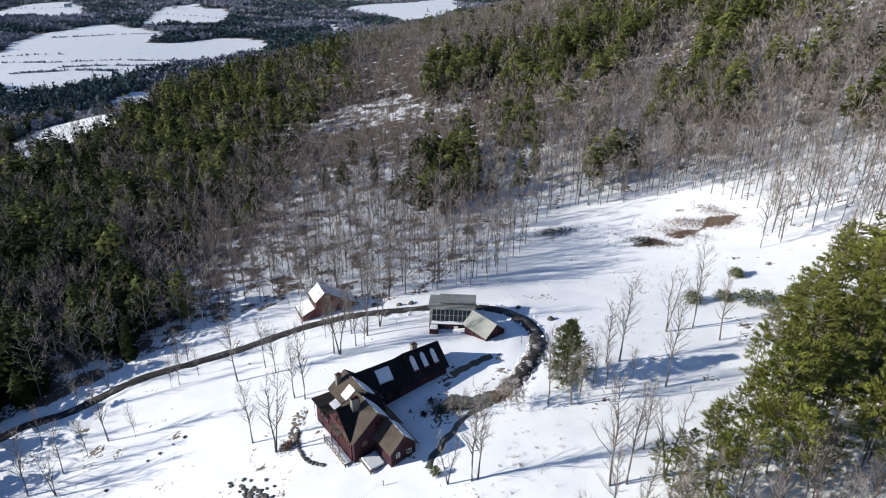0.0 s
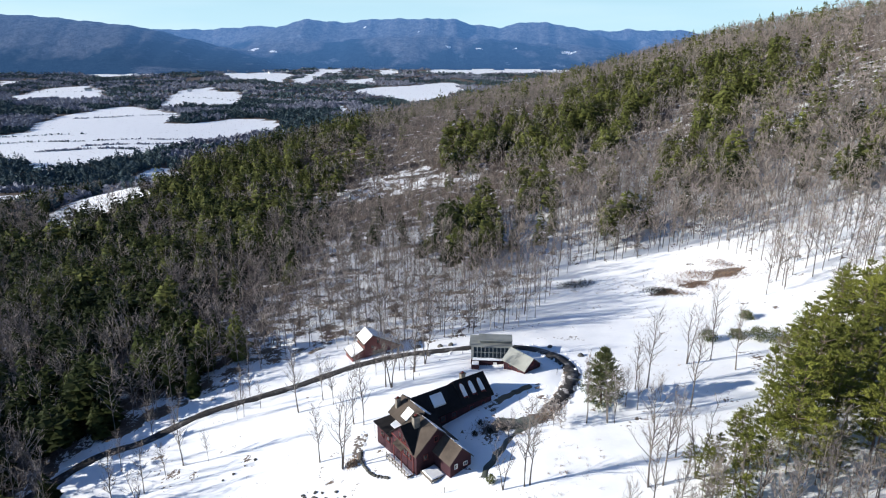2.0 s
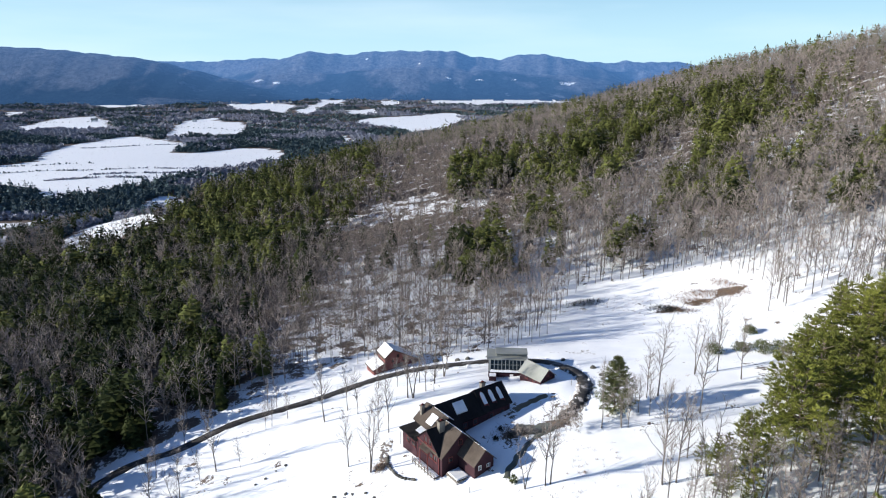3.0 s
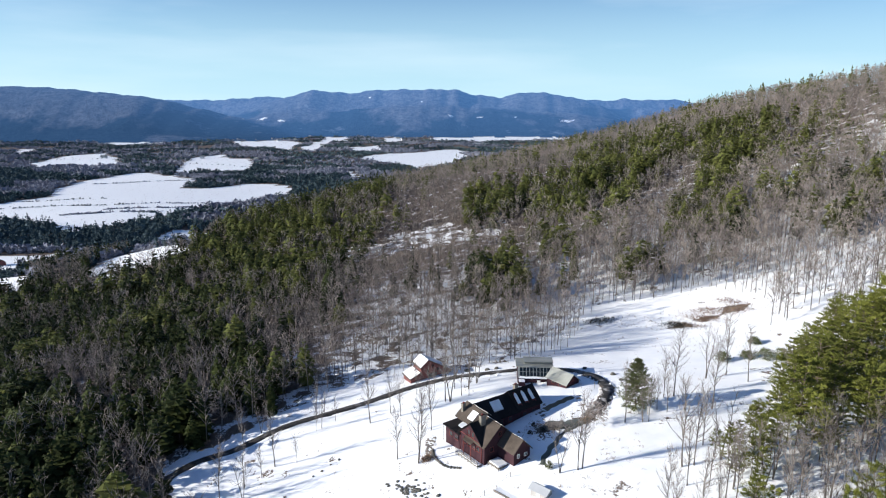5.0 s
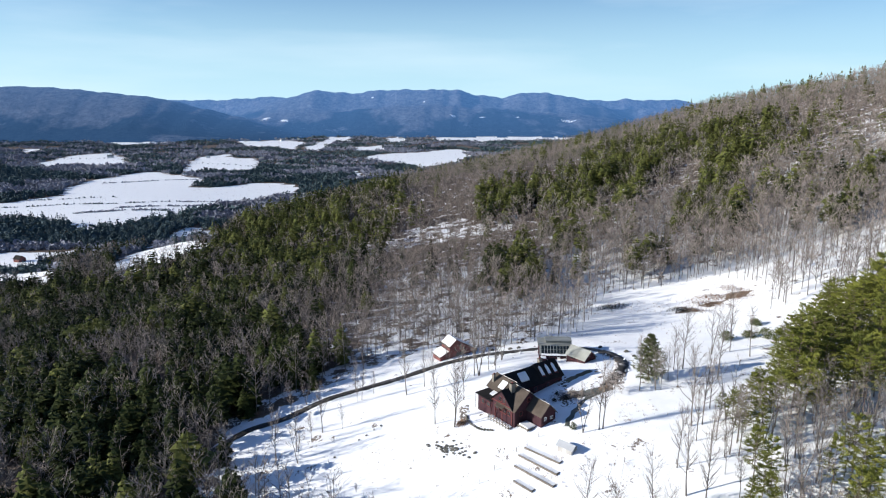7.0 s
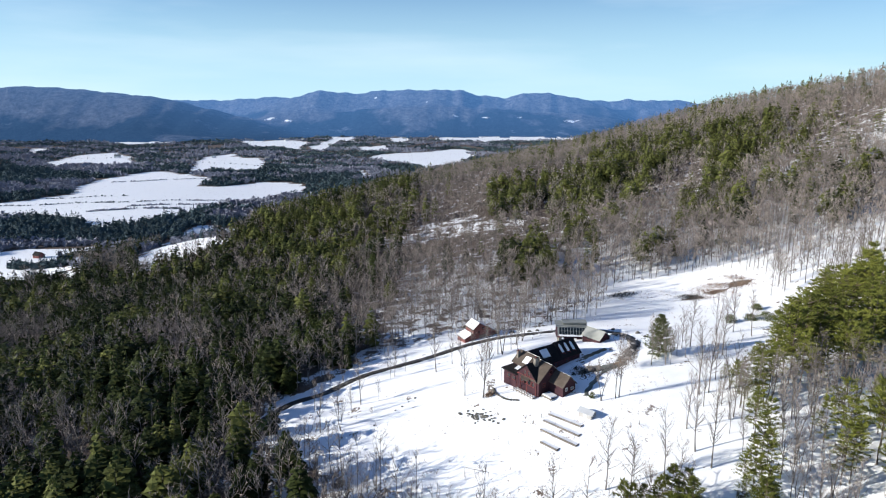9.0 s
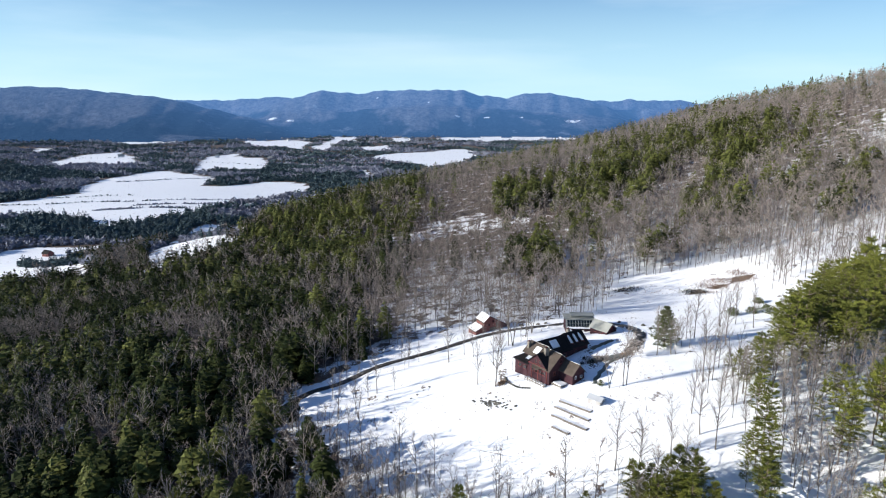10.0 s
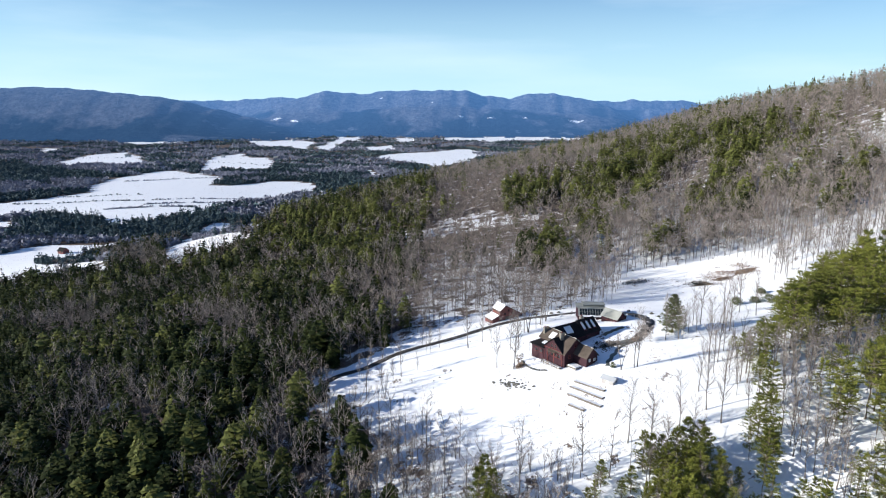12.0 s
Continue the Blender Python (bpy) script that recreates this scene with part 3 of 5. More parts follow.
def far_pine(seed, h, levels, per, reach, droop=-0.25, first=0.12, dome=1.0, double=True):
    """A needle tree of few faces: tiers of ragged boughs round a trunk, the crown a cone (dome 1) or a rounder head (dome 2 and more)."""
    rng = random.Random(seed)
    b = Build()
    b.tube([Vector((0, 0, -0.5)), Vector((0, 0, h * 0.92))], [0.011 * h, 0.03], 3, 0)
    lump = [rng.uniform(0, 6.28) for _ in range(3)]
    for n in range(levels):
        u = (n + rng.uniform(-.3, .3)) / levels
        u = min(max(u, 0.0), 0.97)
        z = h * (first + (0.98 - first) * u)
        r = h * reach * (1 - u ** dome) ** (1.0 if dome < 1.3 else 0.7) * (0.7 + 0.3 * min(1, 4 * u)) + 0.3
        for i in range(per if u < 0.7 else max(3, per - 2)):
            if rng.random() < 0.08:
                continue
            a = 6.283 * (i + rng.random()) / per + 2.4 * n
            d = Vector((math.cos(a), math.sin(a), 0))
            rr = r * rng.uniform(0.65, 1.12) * (1 + 0.2 * math.sin(2 * a + lump[0]) + 0.15 * math.sin(3 * a + lump[1] + 4 * u))
            fall = rr * (droop + rng.uniform(-.18, .18))
            root, tip = Vector((0, 0, z)) + d * 0.06 * rr, Vector((0, 0, z + fall)) + d * rr
            mid = root.lerp(tip, rng.uniform(0.5, 0.68)) + Vector((0, 0, 0.10 * rr))
            side = Vector((-d.y, d.x, 0)) * (0.42 * rr + 0.16) * rng.uniform(0.75, 1.2)
            left, right = mid + side - Vector((0, 0, 0.16 * rr)), mid - side - Vector((0, 0, 0.16 * rr))
            b.tri(root, left, tip, 1)
            b.tri(root, tip, right, 1)
            if double:
                lift = Vector((0, 0, 0.09 * h / levels + 0.16 * rr))
                b.tri(mid + side * 0.5 - d * 0.15 * rr, tip * 0.9 + root * 0.1 + side * 0.1, mid - side * 0.4 + lift, 1)
    n = Vector((0, 0, h))
    b.tri(n, n + Vector((0.7, 0, -2.0)), n + Vector((-0.5, 0.5, -2.0)), 1)
    b.tri(n, n + Vector((0, 0.7, -2.0)), n + Vector((0.25, -0.7, -2.0)), 1)
    return b.arrays()


def far_bare(seed, h, limbs, twigs, wide, broad=0.24):
    """A leafless tree of few faces with a broad domed crown of twigs."""
    rng = random.Random(seed)
    b = Build()
    lean = Vector((rng.uniform(-.05, .05), rng.uniform(-.05, .05), 0)) * h
    b.tube([Vector((0, 0, -0.5)), lean + Vector((0, 0, h * 0.8))], [h * 0.0075 + 0.035, 0.04], 3, 0)
    mid = lean * 0.8 + Vector((0, 0, h * rng.uniform(0.58, 0.66)))
    for _ in range(limbs):
        d = any_way(rng, 0.45)
        end = mid + Vector((d.x * broad * h, d.y * broad * h, d.z * 0.33 * h)) * rng.uniform(0.75, 1.1)
        foot = max(0.28 * h, min(0.78 * h, end.z - rng.uniform(0.9, 1.5) * math.hypot(end.x, end.y)))
        start = lean * (foot / h) + Vector((0, 0, foot))
        r = wide * 0.8 + 0.05
        across = (end - start).cross(any_way(rng)).normalized() * r
        b.tri(start - across, start + across, end, 0)
        for _ in range(twigs):
            q = start.lerp(end, rng.uniform(0.4, 1.0))
            w = ((q - mid).normalized() * 0.7 + any_way(rng, 0.5) * 0.8).normalized()
            side = w.cross(any_way(rng)).normalized() * wide
            b.tri(q - side, q + side, q + w * rng.uniform(0.06, 0.13) * h, 1)
    return b.arrays()


def joined(parts):
    v, f, m, n = [], [], [], 0
    for pv, pf, pm in parts:
        v.append(pv), f.append(pf + n), m.append(pm)
        n += len(pv)
    return np.concatenate(v), np.concatenate(f), np.concatenate(m)


def planted(template, xyz, turn, size):
    """Many copies of a template, as one set of arrays."""
    v, f, m = template
    c, s = np.cos(turn)[:, None], np.sin(turn)[:, None]
    x, y, z = v[:, 0], v[:, 1], v[:, 2]
    out = np.stack([c * x - s * y, s * x + c * y, np.broadcast_to(z, (len(turn), len(z)))], -1) * size[:, None, None] + xyz[:, None, :]
    faces = f[None] + (np.arange(len(turn)) * len(v))[:, None, None]
    return out.reshape(-1, 3).astype(np.float32), faces.reshape(-1, 3).astype(np.int32), np.tile(m, len(turn))


def fast_mesh(name, arrays, mats):
    v, f, m = arrays
    me = bpy.data.meshes.new(name)
    me.vertices.add(len(v))
    me.vertices.foreach_set("co", v.ravel())
    me.loops.add(f.size)
    me.loops.foreach_set("vertex_index", f.ravel())
    me.polygons.add(len(f))
    me.polygons.foreach_set("loop_start", np.arange(0, f.size, 3, dtype=np.int32))
    me.polygons.foreach_set("material_index", m.astype(np.int32))
    for mat in mats:
        me.materials.append(mat)
    me.update(calc_edges=True)
    return me


def spots(x0, x1, y0, y1, step, rng):
    gx, gy = np.meshgrid(np.arange(x0, x1, step), np.arange(y0, y1, step))
    return gx.ravel() + rng.uniform(-.5, .5, gx.size) * step, gy.ravel() + rng.uniform(-.5, .5, gx.size) * step


# stands of needle trees: share of needle trees among all, outline
STANDS = [(0.75, [(-370, 1010), (-287, 1327), (-149, 1826), (-25, 1701), (-40, 900), (-86, 399), (-108, 347), (-127, 310), (-161, 285), (-190, 289), (-214, 341), (-300, 600)])]
STANDS.append((0.5, [(-214, 341), (-165, 303), (-130, 265), (-93, 256), (-80, 202), (-109, 190), (-149, 233), (-165, 197), (-209, 211), (-256, 254), (-232, 302)]))
STANDS.append((0.7, [(-371, 269), (-329, 279), (-261, 264), (-205, 223), (-175, 156), (-173, 113), (-209, 121), (-283, 181), (-339, 194)]))
STANDS.append((0.22, [(90, 1010), (130, 950), (190, 905), (240, 862), (285, 800), (308, 740), (312, 660), (318, 590), (305, 500), (300, 420), (345, 420), (375, 520), (378, 610), (376, 690), (376, 785), (350, 840), (318, 880), (280, 920), (240, 975), (150, 1040)]))
STANDS.append((0.85, [(-15, 292), (-3, 337), (28, 347), (66, 340), (98, 379), (144, 434), (203, 462), (158, 334), (120, 282), (93, 232), (68, 222), (41, 244), (12, 249), (-12, 258)]))
STANDS.append((0.95, [(154, 308), (202, 415), (211, 351), (176, 260), (150, 211), (130, 225)]))
STANDS.append((0.55, [(203, 324), (232, 346), (231, 296), (197, 228), (182, 227), (171, 243)]))
STANDS.append((0.35, [(127, 239), (141, 206), (166, 200), (150, 145), (141, 165), (128, 150), (113, 179)]))
STANDS.append((0.9, [(-5, 167), (22, 171), (15, 115), (-6, 107)]))
STANDS.append((0.5, [(-21, 162), (-7, 139), (-12, 104), (-23, 116)]))
STANDS.append((0.7, [(109, 193), (129, 176), (113, 139), (100, 161)]))
STANDS.append((0.4, [(199, 190), (197, 162), (167, 111), (167, 131)]))
STANDS.append((0.5, [(153, 139), (155, 120), (140, 95), (136, 106)]))
STANDS.append((0.6, [(27, 206), (42, 186), (34, 162), (22, 177)]))
STANDS.append((0.85, [(-97, 46), (-73, 36), (-66, 14), (-80, 6), (-104, 4), (-112, 30)]))
STANDS.append((0.6, [(-113, -42), (-93, -36), (-83, -57), (-81, -74), (-100, -72)]))
STANDS.append((0.7, [(-215, -8), (-188, -29), (-155, -53), (-144, -72), (-172, -69)]))
STANDS.append((0.42, [(-243, 44), (-192, 50), (-157, 24), (-136, -39), (-161, -41), (-193, -21)]))
STANDS.append((0.6, [(-88, -39), (-73, -43), (-70, -66), (-80, -65)]))
STANDS.append((0.85, [(-462, 301), (-363, 265), (-281, 139), (-322, 137), (-380, 180)]))
STANDS.append((0.55, [(-184, 137), (-110, 29), (-86, 15), (-70, 21), (-72, 44), (-108, 86), (-151, 124)]))
STANDS.append((0.55, [(-95, -27), (-97, 3), (-89, 14), (-110, 45), (-127, 61), (-153, 37), (-126, -23)]))


def needle_share(x, y):
    p = np.where((y < 112) & (x > -60), 0.0, 0.045)
    w = 5 * wobble(x, y, 13)
    # hemlocks mixed in clumps through the lower woods
    p = np.maximum(p, 0.60 / (1 + np.exp((x + 92 - 0.05 * y) / 10)) * (0.85 + 1.1 * wobble(x, y, 13) + 0.5 * wobble(x, y, 37)))
    p = np.maximum(p, 0.16 * np.clip((y - 330) / 120, 0, 1) * (0.5 + 0.9 * wobble(x, y, 27)))
    for share, outline in STANDS:
        p = np.where(inside(x + w, y - w, outline), np.maximum(p, share * np.clip(0.80 + 0.75 * wobble(x + 3, y, 8.5), 0.12, 1.1)), p)
    return p


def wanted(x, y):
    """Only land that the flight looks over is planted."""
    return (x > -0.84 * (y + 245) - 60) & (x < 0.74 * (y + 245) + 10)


def plant_woods():
    rng = np.random.default_rng(7)
    bare = [far_bare(100 + k, 18, 15, 7, 0.053, 0.18 + 0.03 * (k % 3)) for k in range(8)]
    bare_mid = [far_bare(110 + k, 17, 10, 8, 0.085) for k in range(5)]
    bare_far = [far_bare(120 + k, 17, 6, 7, 0.15) for k in range(4)]
    dark = [far_pine(140 + k, 18, (14, 13, 12)[k % 3], 7, (0.25, 0.29, 0.29)[k % 3], (-0.3, -0.2, 0.05)[k % 3], (0.03, 0.08, 0.25)[k % 3], (1.1, 1.4, 2.2)[k % 3]) for k in range(9)]
    dark_mid = [far_pine(150 + k, 19, 9, 6, (0.26, 0.30, 0.28)[k % 3], (-0.25, -0.12, -0.35)[k % 3], (0.16, 0.28, 0.08)[k % 3], (1.6, 2.4, 1.2)[k % 3]) for k in range(9)]
    dark_far = [far_pine(160 + k, 17, 7, 5, 0.27, -0.45, 0.2, 1.3) for k in range(5)]
    woods, needles, pines = [], [], []
    for x0, x1, y0, y1, step, b, d in ((-430, 210, -112, 190, 4.8, bare, dark), (-600, 340, 190, 420, 6.0, bare_mid, dark_mid), (55, 215, 100, 225, 5.0, bare_mid, dark_mid), (-520, 430, 420, 1240, 9.0, bare_far, dark_far)):
        x, y = spots(x0, x1, y0, y1, step, rng)
        near = inside(x, y, CLEARING)
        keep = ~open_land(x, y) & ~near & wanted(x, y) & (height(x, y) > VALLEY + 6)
        # a gap round the outcrops
        thin = np.exp(-((x + 30) ** 2 / 55 ** 2 + (y - 250) ** 2 / 16 ** 2)) * 0.45
        keep &= rng.random(len(x)) > thin
        # the pines beside the lawn stand singly
        keep &= ~((x > 24) & (x < 132) & (y < 50) & (y > -112))
        keep &= ~((y < -58) & (x > -48) & (x < 40) & (rng.random(len(x)) < 0.45))
        x, y = x[keep], y[keep]
        z = height(x, y) - 0.2
        share = needle_share(x, y)
        kind = rng.random(len(x)) < share
        # same crowns in two tones, sunlit olive where sunny and shade-dark elsewhere
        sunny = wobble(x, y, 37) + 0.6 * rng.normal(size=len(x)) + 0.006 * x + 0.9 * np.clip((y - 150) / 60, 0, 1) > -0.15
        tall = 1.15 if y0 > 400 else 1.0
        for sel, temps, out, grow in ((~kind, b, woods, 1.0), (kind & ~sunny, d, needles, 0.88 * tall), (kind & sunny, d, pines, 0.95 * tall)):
            pick = rng.integers(0, len(temps), len(x))
            for k, t in enumerate(temps):
                at = sel & (pick == k)
                n = int(at.sum())
                if n:
                    out.append(planted(t, np.stack([x[at], y[at], z[at]], -1), rng.uniform(0, 6.28, n), rng.uniform(0.62, 1.2, n) * grow))
    tagged(new("bare_woods", fast_mesh("bare_woods", joined(woods), [M_BARK, M_TWIG])), "grey-brown leafless winter woods over the snowy hillside", "woods", kind="stuff")
    tagged(new("hemlock_woods", fast_mesh("hemlock_woods", joined(needles), [M_PINEBARK, M_HEMLOCK])), "dark green shaded hemlocks crowded among the bare woods", "woods", kind="stuff")
    tagged(new("pine_woods", fast_mesh("pine_woods", joined(pines), [M_PINEBARK, M_PINEWOOD])), "sunlit olive green pines scattered over the wooded ridge", "woods", kind="stuff")


def plant_valley():
    """Tree clumps of the valley floor, between its snowy fields."""
    rng = np.random.default_rng(11)
    def spray(seed, wide, tall, count):
        """A loose crown of a few leaf-clump faces."""
        r = random.Random(seed)
        b = Build()
        for _ in range(count):
            c = any_way(r)
            c = Vector((c.x * wide, c.y * wide, tall * (0.45 + 0.4 * c.z))) * r.uniform(0.5, 1.0)
            d, e = any_way(r) * wide * 1.0, any_way(r) * wide * 1.0
            b.tri(c - d * 0.6 - e * 0.4, c + d * 0.7, c + e * 0.8, 0)
        return b.arrays()

    clumps = {900: [spray(300 + k, 3.6, 9.0, 17) for k in range(6)], 1750: [spray(310 + k, 6.5, 11.0, 11) for k in range(6)]}
    groups = {0: [], 1: []}
    small = ([spray(320 + k, 3.0, 9.0, 30) for k in range(3)], [spray(330, 2.7, 12.0, 30), spray(331, 3.3, 10.0, 34), far_pine(182, 13, 7, 5, 0.30, -0.4, 0.1, 1.6)])
    for y0, y1, step in ((330, 900, 6.4), (900, 1750, 8.0), (1750, 3900, 14)):
        x, y = spots(-0.84 * y1 - 270, 0.32 * y1, y0, y1, step, rng)
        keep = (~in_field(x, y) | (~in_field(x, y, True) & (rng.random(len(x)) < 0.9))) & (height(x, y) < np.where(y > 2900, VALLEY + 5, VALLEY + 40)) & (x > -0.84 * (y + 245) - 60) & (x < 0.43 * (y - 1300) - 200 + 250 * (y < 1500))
        keep &= ((height(x, y) < VALLEY + 6) | (x < -300)) & (wobble(x - 0.4 * y, 1.7 * y, 95) < np.where(y > 2300, 0.80, 0.93)) & (wobble(1.3 * x, 0.5 * y, 47) < np.where(y > 2500, 0.62, 2.0)) & (rng.random(len(x)) < 0.85)
        x, y = x[keep], y[keep]
        z = height(x, y) - 0.5
        if y1 < 1800:
            bx, by = spots(-1000, -200, y0, y1, 3.6, rng)
            brush = in_field(bx, by) & ~in_field(bx, by, True) & (rng.random(len(bx)) < 0.75)
            x, y = np.concatenate([x, bx[brush]]), np.concatenate([y, by[brush]])
            z = height(x, y) - 0.5
        low = np.where(in_field(x, y), np.where(y < 800, 0.75, 0.34), 1.0)
        green = 0.9 * wobble(0.7 * x, y, 88) + 0.55 * wobble(x + 0.3 * y, 1.4 * y, 41) + 0.09 * rng.normal(size=len(x)) > np.where(y < 900, 0.02, np.where(y < 1800, -0.15, 0.0))
        pick = rng.integers(0, 6, len(x))
        for g in (0, 1):
            for k in range(3 if y0 < 800 else 6):
                at = (green == bool(g)) & (pick % (3 if y0 < 800 else 6) == k)
                n = int(at.sum())
                if n:
                    t, grow = (small[g][k], 1.1) if y0 < 800 else (clumps[y0][k], 1.15)
                    groups[g].append(planted(t, np.stack([x[at], y[at], z[at]], -1), rng.uniform(0, 6.28, n), grow * low[at] * rng.uniform(0.45, 1.1, n) ** 0.7 * rng.uniform(0.7, 1.4, n) * (0.72 if y0 > 1700 else 1.0)))
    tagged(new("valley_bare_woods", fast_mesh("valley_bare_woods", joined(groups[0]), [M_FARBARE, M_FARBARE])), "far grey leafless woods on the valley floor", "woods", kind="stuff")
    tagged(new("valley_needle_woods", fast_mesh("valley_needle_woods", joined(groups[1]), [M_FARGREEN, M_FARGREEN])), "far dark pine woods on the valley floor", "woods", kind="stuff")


# valley crowns: aerial haze is mixed into these base colours as blue
M_FARBARE = varied("hazed_bare_crowns", (0.198, 0.216, 0.275), (0.305, 0.313, 0.362), 0.012, 0.95, island=0.12)
M_FARGREEN = varied("hazed_needle_crowns", (0.040, 0.078, 0.098), (0.118, 0.168, 0.172), 0.03, 0.95, island=0.45)


def tree_thing(name, trunk, crown, bark, leaves, label, group=""):
    """A tree that stands by itself: trunk and crown under one Empty at its foot."""
    root = new(name)
    for part_name, b, mats in (("trunk", trunk, [bark]), ("crown", crown, [bark, leaves])):
        ob = new(part_name, fast_mesh(name + "_" + part_name, b.arrays(), mats))
        ob.parent = root
    return tagged(root, label, "tree", group)


def set_trees(kinds, rows, rng):
    """Stands copies of the given trees at x, y with a height; the first use of each takes the original itself."""
    for n, (x, y, h) in enumerate(rows):
        ob, h0 = kinds[n % len(kinds)]
        m = pose(x, y, ht(x, y) - 0.05, 0, 0, rng.uniform(0, 360)) @ Matrix.Scale(h / h0, 4)
        if ob.get("stands"):
            c = copy_thing(ob, m)
            c.scale = (h / h0,) * 3
        else:
            ob.matrix_basis = m
            ob["stands"] = 1


LAWN = [(-64.3, -6.2, 12), (-70.6, -13.6, 10), (-66.8, -10.2, 8), (-75.5, -18.4, 12), (-68.7, -19.5, 9), (-55.9, 8.5, 6), (-54.5, 9.4, 7), (-57.8, 17.6, 8), (-55.2, 17.3, 8), (-51.0, 12.6, 6),
        (-73.5, 12.4, 8), (-76.7, 4.9, 9), (-39.7, 7.5, 14), (-34.1, 11.2, 10), (-30.9, 8.2, 10), (-29.8, -14.1, 11), (-24.2, -17.5, 14), (-21.5, -3.2, 13), (-24.0, -2.2, 10)]
DRIVE = [(-27.0, 21.0, 8), (-21.4, 20.1, 7), (-17.9, 12.3, 13), (-16.4, 11.7, 14), (-17.3, 24.3, 9), (-15.2, 20.9, 9), (-13.1, 14.5, 10), (-10.9, 13.9, 9), (-11.0, 18.6, 15), (-8.4, 22.6, 12),
         (-58.2, -6.2, 6), (-80.2, -5.1, 8)]
SLOPE = [(27.9, -14.4, 12), (41.3, -2.1, 11), (44.1, -1.7, 14), (32.2, -15.0, 10), (33.6, -15.2, 9), (37.4, -9.4, 7), (39.4, -11.1, 8), (45.1, -8.4, 6), (50.7, -11.3, 14), (57.0, 9.9, 12), (63.1, 10.8, 15),
         (66.5, 4.2, 12), (35.4, -34.7, 16), (38.0, -34.7, 15), (42.4, -27.8, 10), (44.1, -33.9, 12), (13.3, -30.8, 14), (14.3, -30.6, 12)]
LOWER = [(3.8, -63.4, 14), (10.3, -63.6, 10), (17.8, -63.2, 13), (9.2, -30.8, 9), (19.0, -69.2, 12), (26.7, -57.6, 13), (27.3, -49.2, 12), (34.5, -40.8, 12), (29.0, -62.4, 14)]


def plant_single_trees():
    rng = random.Random(5)
    bare = []
    for k in range(6):
        h = 13
        t, c = bare_tree(20 + k, h, 30, 11, 7, 0.019, 0.30, 0.05, 2 if k == 4 else 1)
        bare.append((tree_thing("bare_tree", t, c, M_BARK, M_TWIG, "leafless grey deciduous tree standing in the snow", "bare trees in the clearing"), h))
    set_trees(bare, [(x, y, 1.42 * h) for x, y, h in LAWN + DRIVE + SLOPE + LOWER], rng)
    t, c = bare_tree(41, 13, 26, 8, 7, 0.02, 0.25, 0.06)
    set_trees([(tree_thing("birch_tree", t, c, M_BIRCH, M_TWIG, "slender pale-barked leafless birch in the snow", "birches"), 13)],
              [(-36 + 2.9 * k, 42 + 3 * math.sin(k * 1.9) + 0.02 * k * k, 11 + 5 * ((k * 37) % 10) / 10) for k in range(22)] + [(34.4, -11.4, 11), (37.5, -6.0, 9)], rng)
    # the dense spruce on the lawn
    t, c = pine_tree(51, 13.4, 0.03, 22, 9, 5, 14, 0.36, 0.41, 0.85)
    set_trees([(tree_thing("spruce_tree", t, c, M_PINEBARK, M_SPRUCE, "dense conical evergreen standing alone on the snowy lawn"), 13.4)], [(32.5, -7.1, 13.6)], rng)
    pines = []
    for k, (first, reach, cone) in enumerate(((0.34, 0.23, 0.55), (0.22, 0.21, 0.65), (0.45, 0.26, 0.45), (0.28, 0.20, 0.6))):
        t, c = pine_tree(60 + k, 19, first, 11, 4, 6, 16, 0.36, reach * 1.18, cone * 0.8, 6, 0.25)
        pines.append((tree_thing("white_pine", t, c, M_PINEBARK, M_PINE, "tall sunlit yellow-green white pine beside the lawn", "pines beside the lawn"), 19))
    rows = []
    for outline, step, low, high, share in PINES:
        xs, ys = np.array(outline, float).T
        for x, y in zip(*spots(xs.min(), xs.max() + step, ys.min(), ys.max() + step, step, np.random.default_rng(3))):
            if inside(x, y, outline) and rng.random() < share:
                rows.append((x, y, rng.uniform(low - 2, high + 2) * (1.0 if inside(x - 7, y + 4, outline) else 0.76)))
    set_trees(pines, rows, rng)
    young = []
    for k in range(3):
        t, c = pine_tree(70 + k, 14, 0.08, 15, 5, 5, 14, 0.33, 0.31 + 0.03 * k, 0.75, 6, 0.3)
        young.append((tree_thing("white_pine", t, c, M_PINEBARK, M_PINE, "young bushy green white pine below the lower lawn", "pines below the lawn"), 14))
    rows = []
    for x, y in zip(*spots(-15, 24, -100, -72, 3.3, np.random.default_rng(12))):
        if (x > 4 and y > -94 or y < -78) and rng.random() < (0.85 if x > 4 else 0.3):
            rows.append((x, y, rng.uniform(10, 14) if x > 4 else rng.uniform(5.5, 8.5)))
    rows += [(-36, -72, 14), (-33.5, -75, 12), (-37.5, -77, 15), (-35, -80, 12), (-5.5, -74, 8), (1.5, -77, 8), (26, -82, 8)]
    set_trees(young, rows, rng)
    # saplings along the lower edge of the lawn, and one alone on the open snow
    edge = [(-74, -36), (-60, -46), (-45, -54), (-30, -63), (-12, -68), (-12, -84), (-78, -84)]
    rows = [(x, y, rng.uniform(5, 10)) for x, y in zip(*spots(-80, -10, -84, -36, 3.4, np.random.default_rng(6))) if inside(x, y, edge) and rng.random() < 0.5] + [(-49.4, -36.5, 3.4), (9.0, -13.5, 4.0), (12.6, -12.4, 4.8), (14.8, -13.6, 4.2), (11.2, -16.2, 4.4)]
    shrubs = []
    for k in range(3):
        t, c = bare_tree(90 + k, 9, 42, 13, 5, 0.016, 0.12, 0.05, 3)
        shrubs.append((tree_thing("sapling", t, c, M_BARK, M_TWIG, "slender bare sapling clump at the edge of the snow", "saplings below the lawn"), 9))
    set_trees(shrubs, rows, rng)
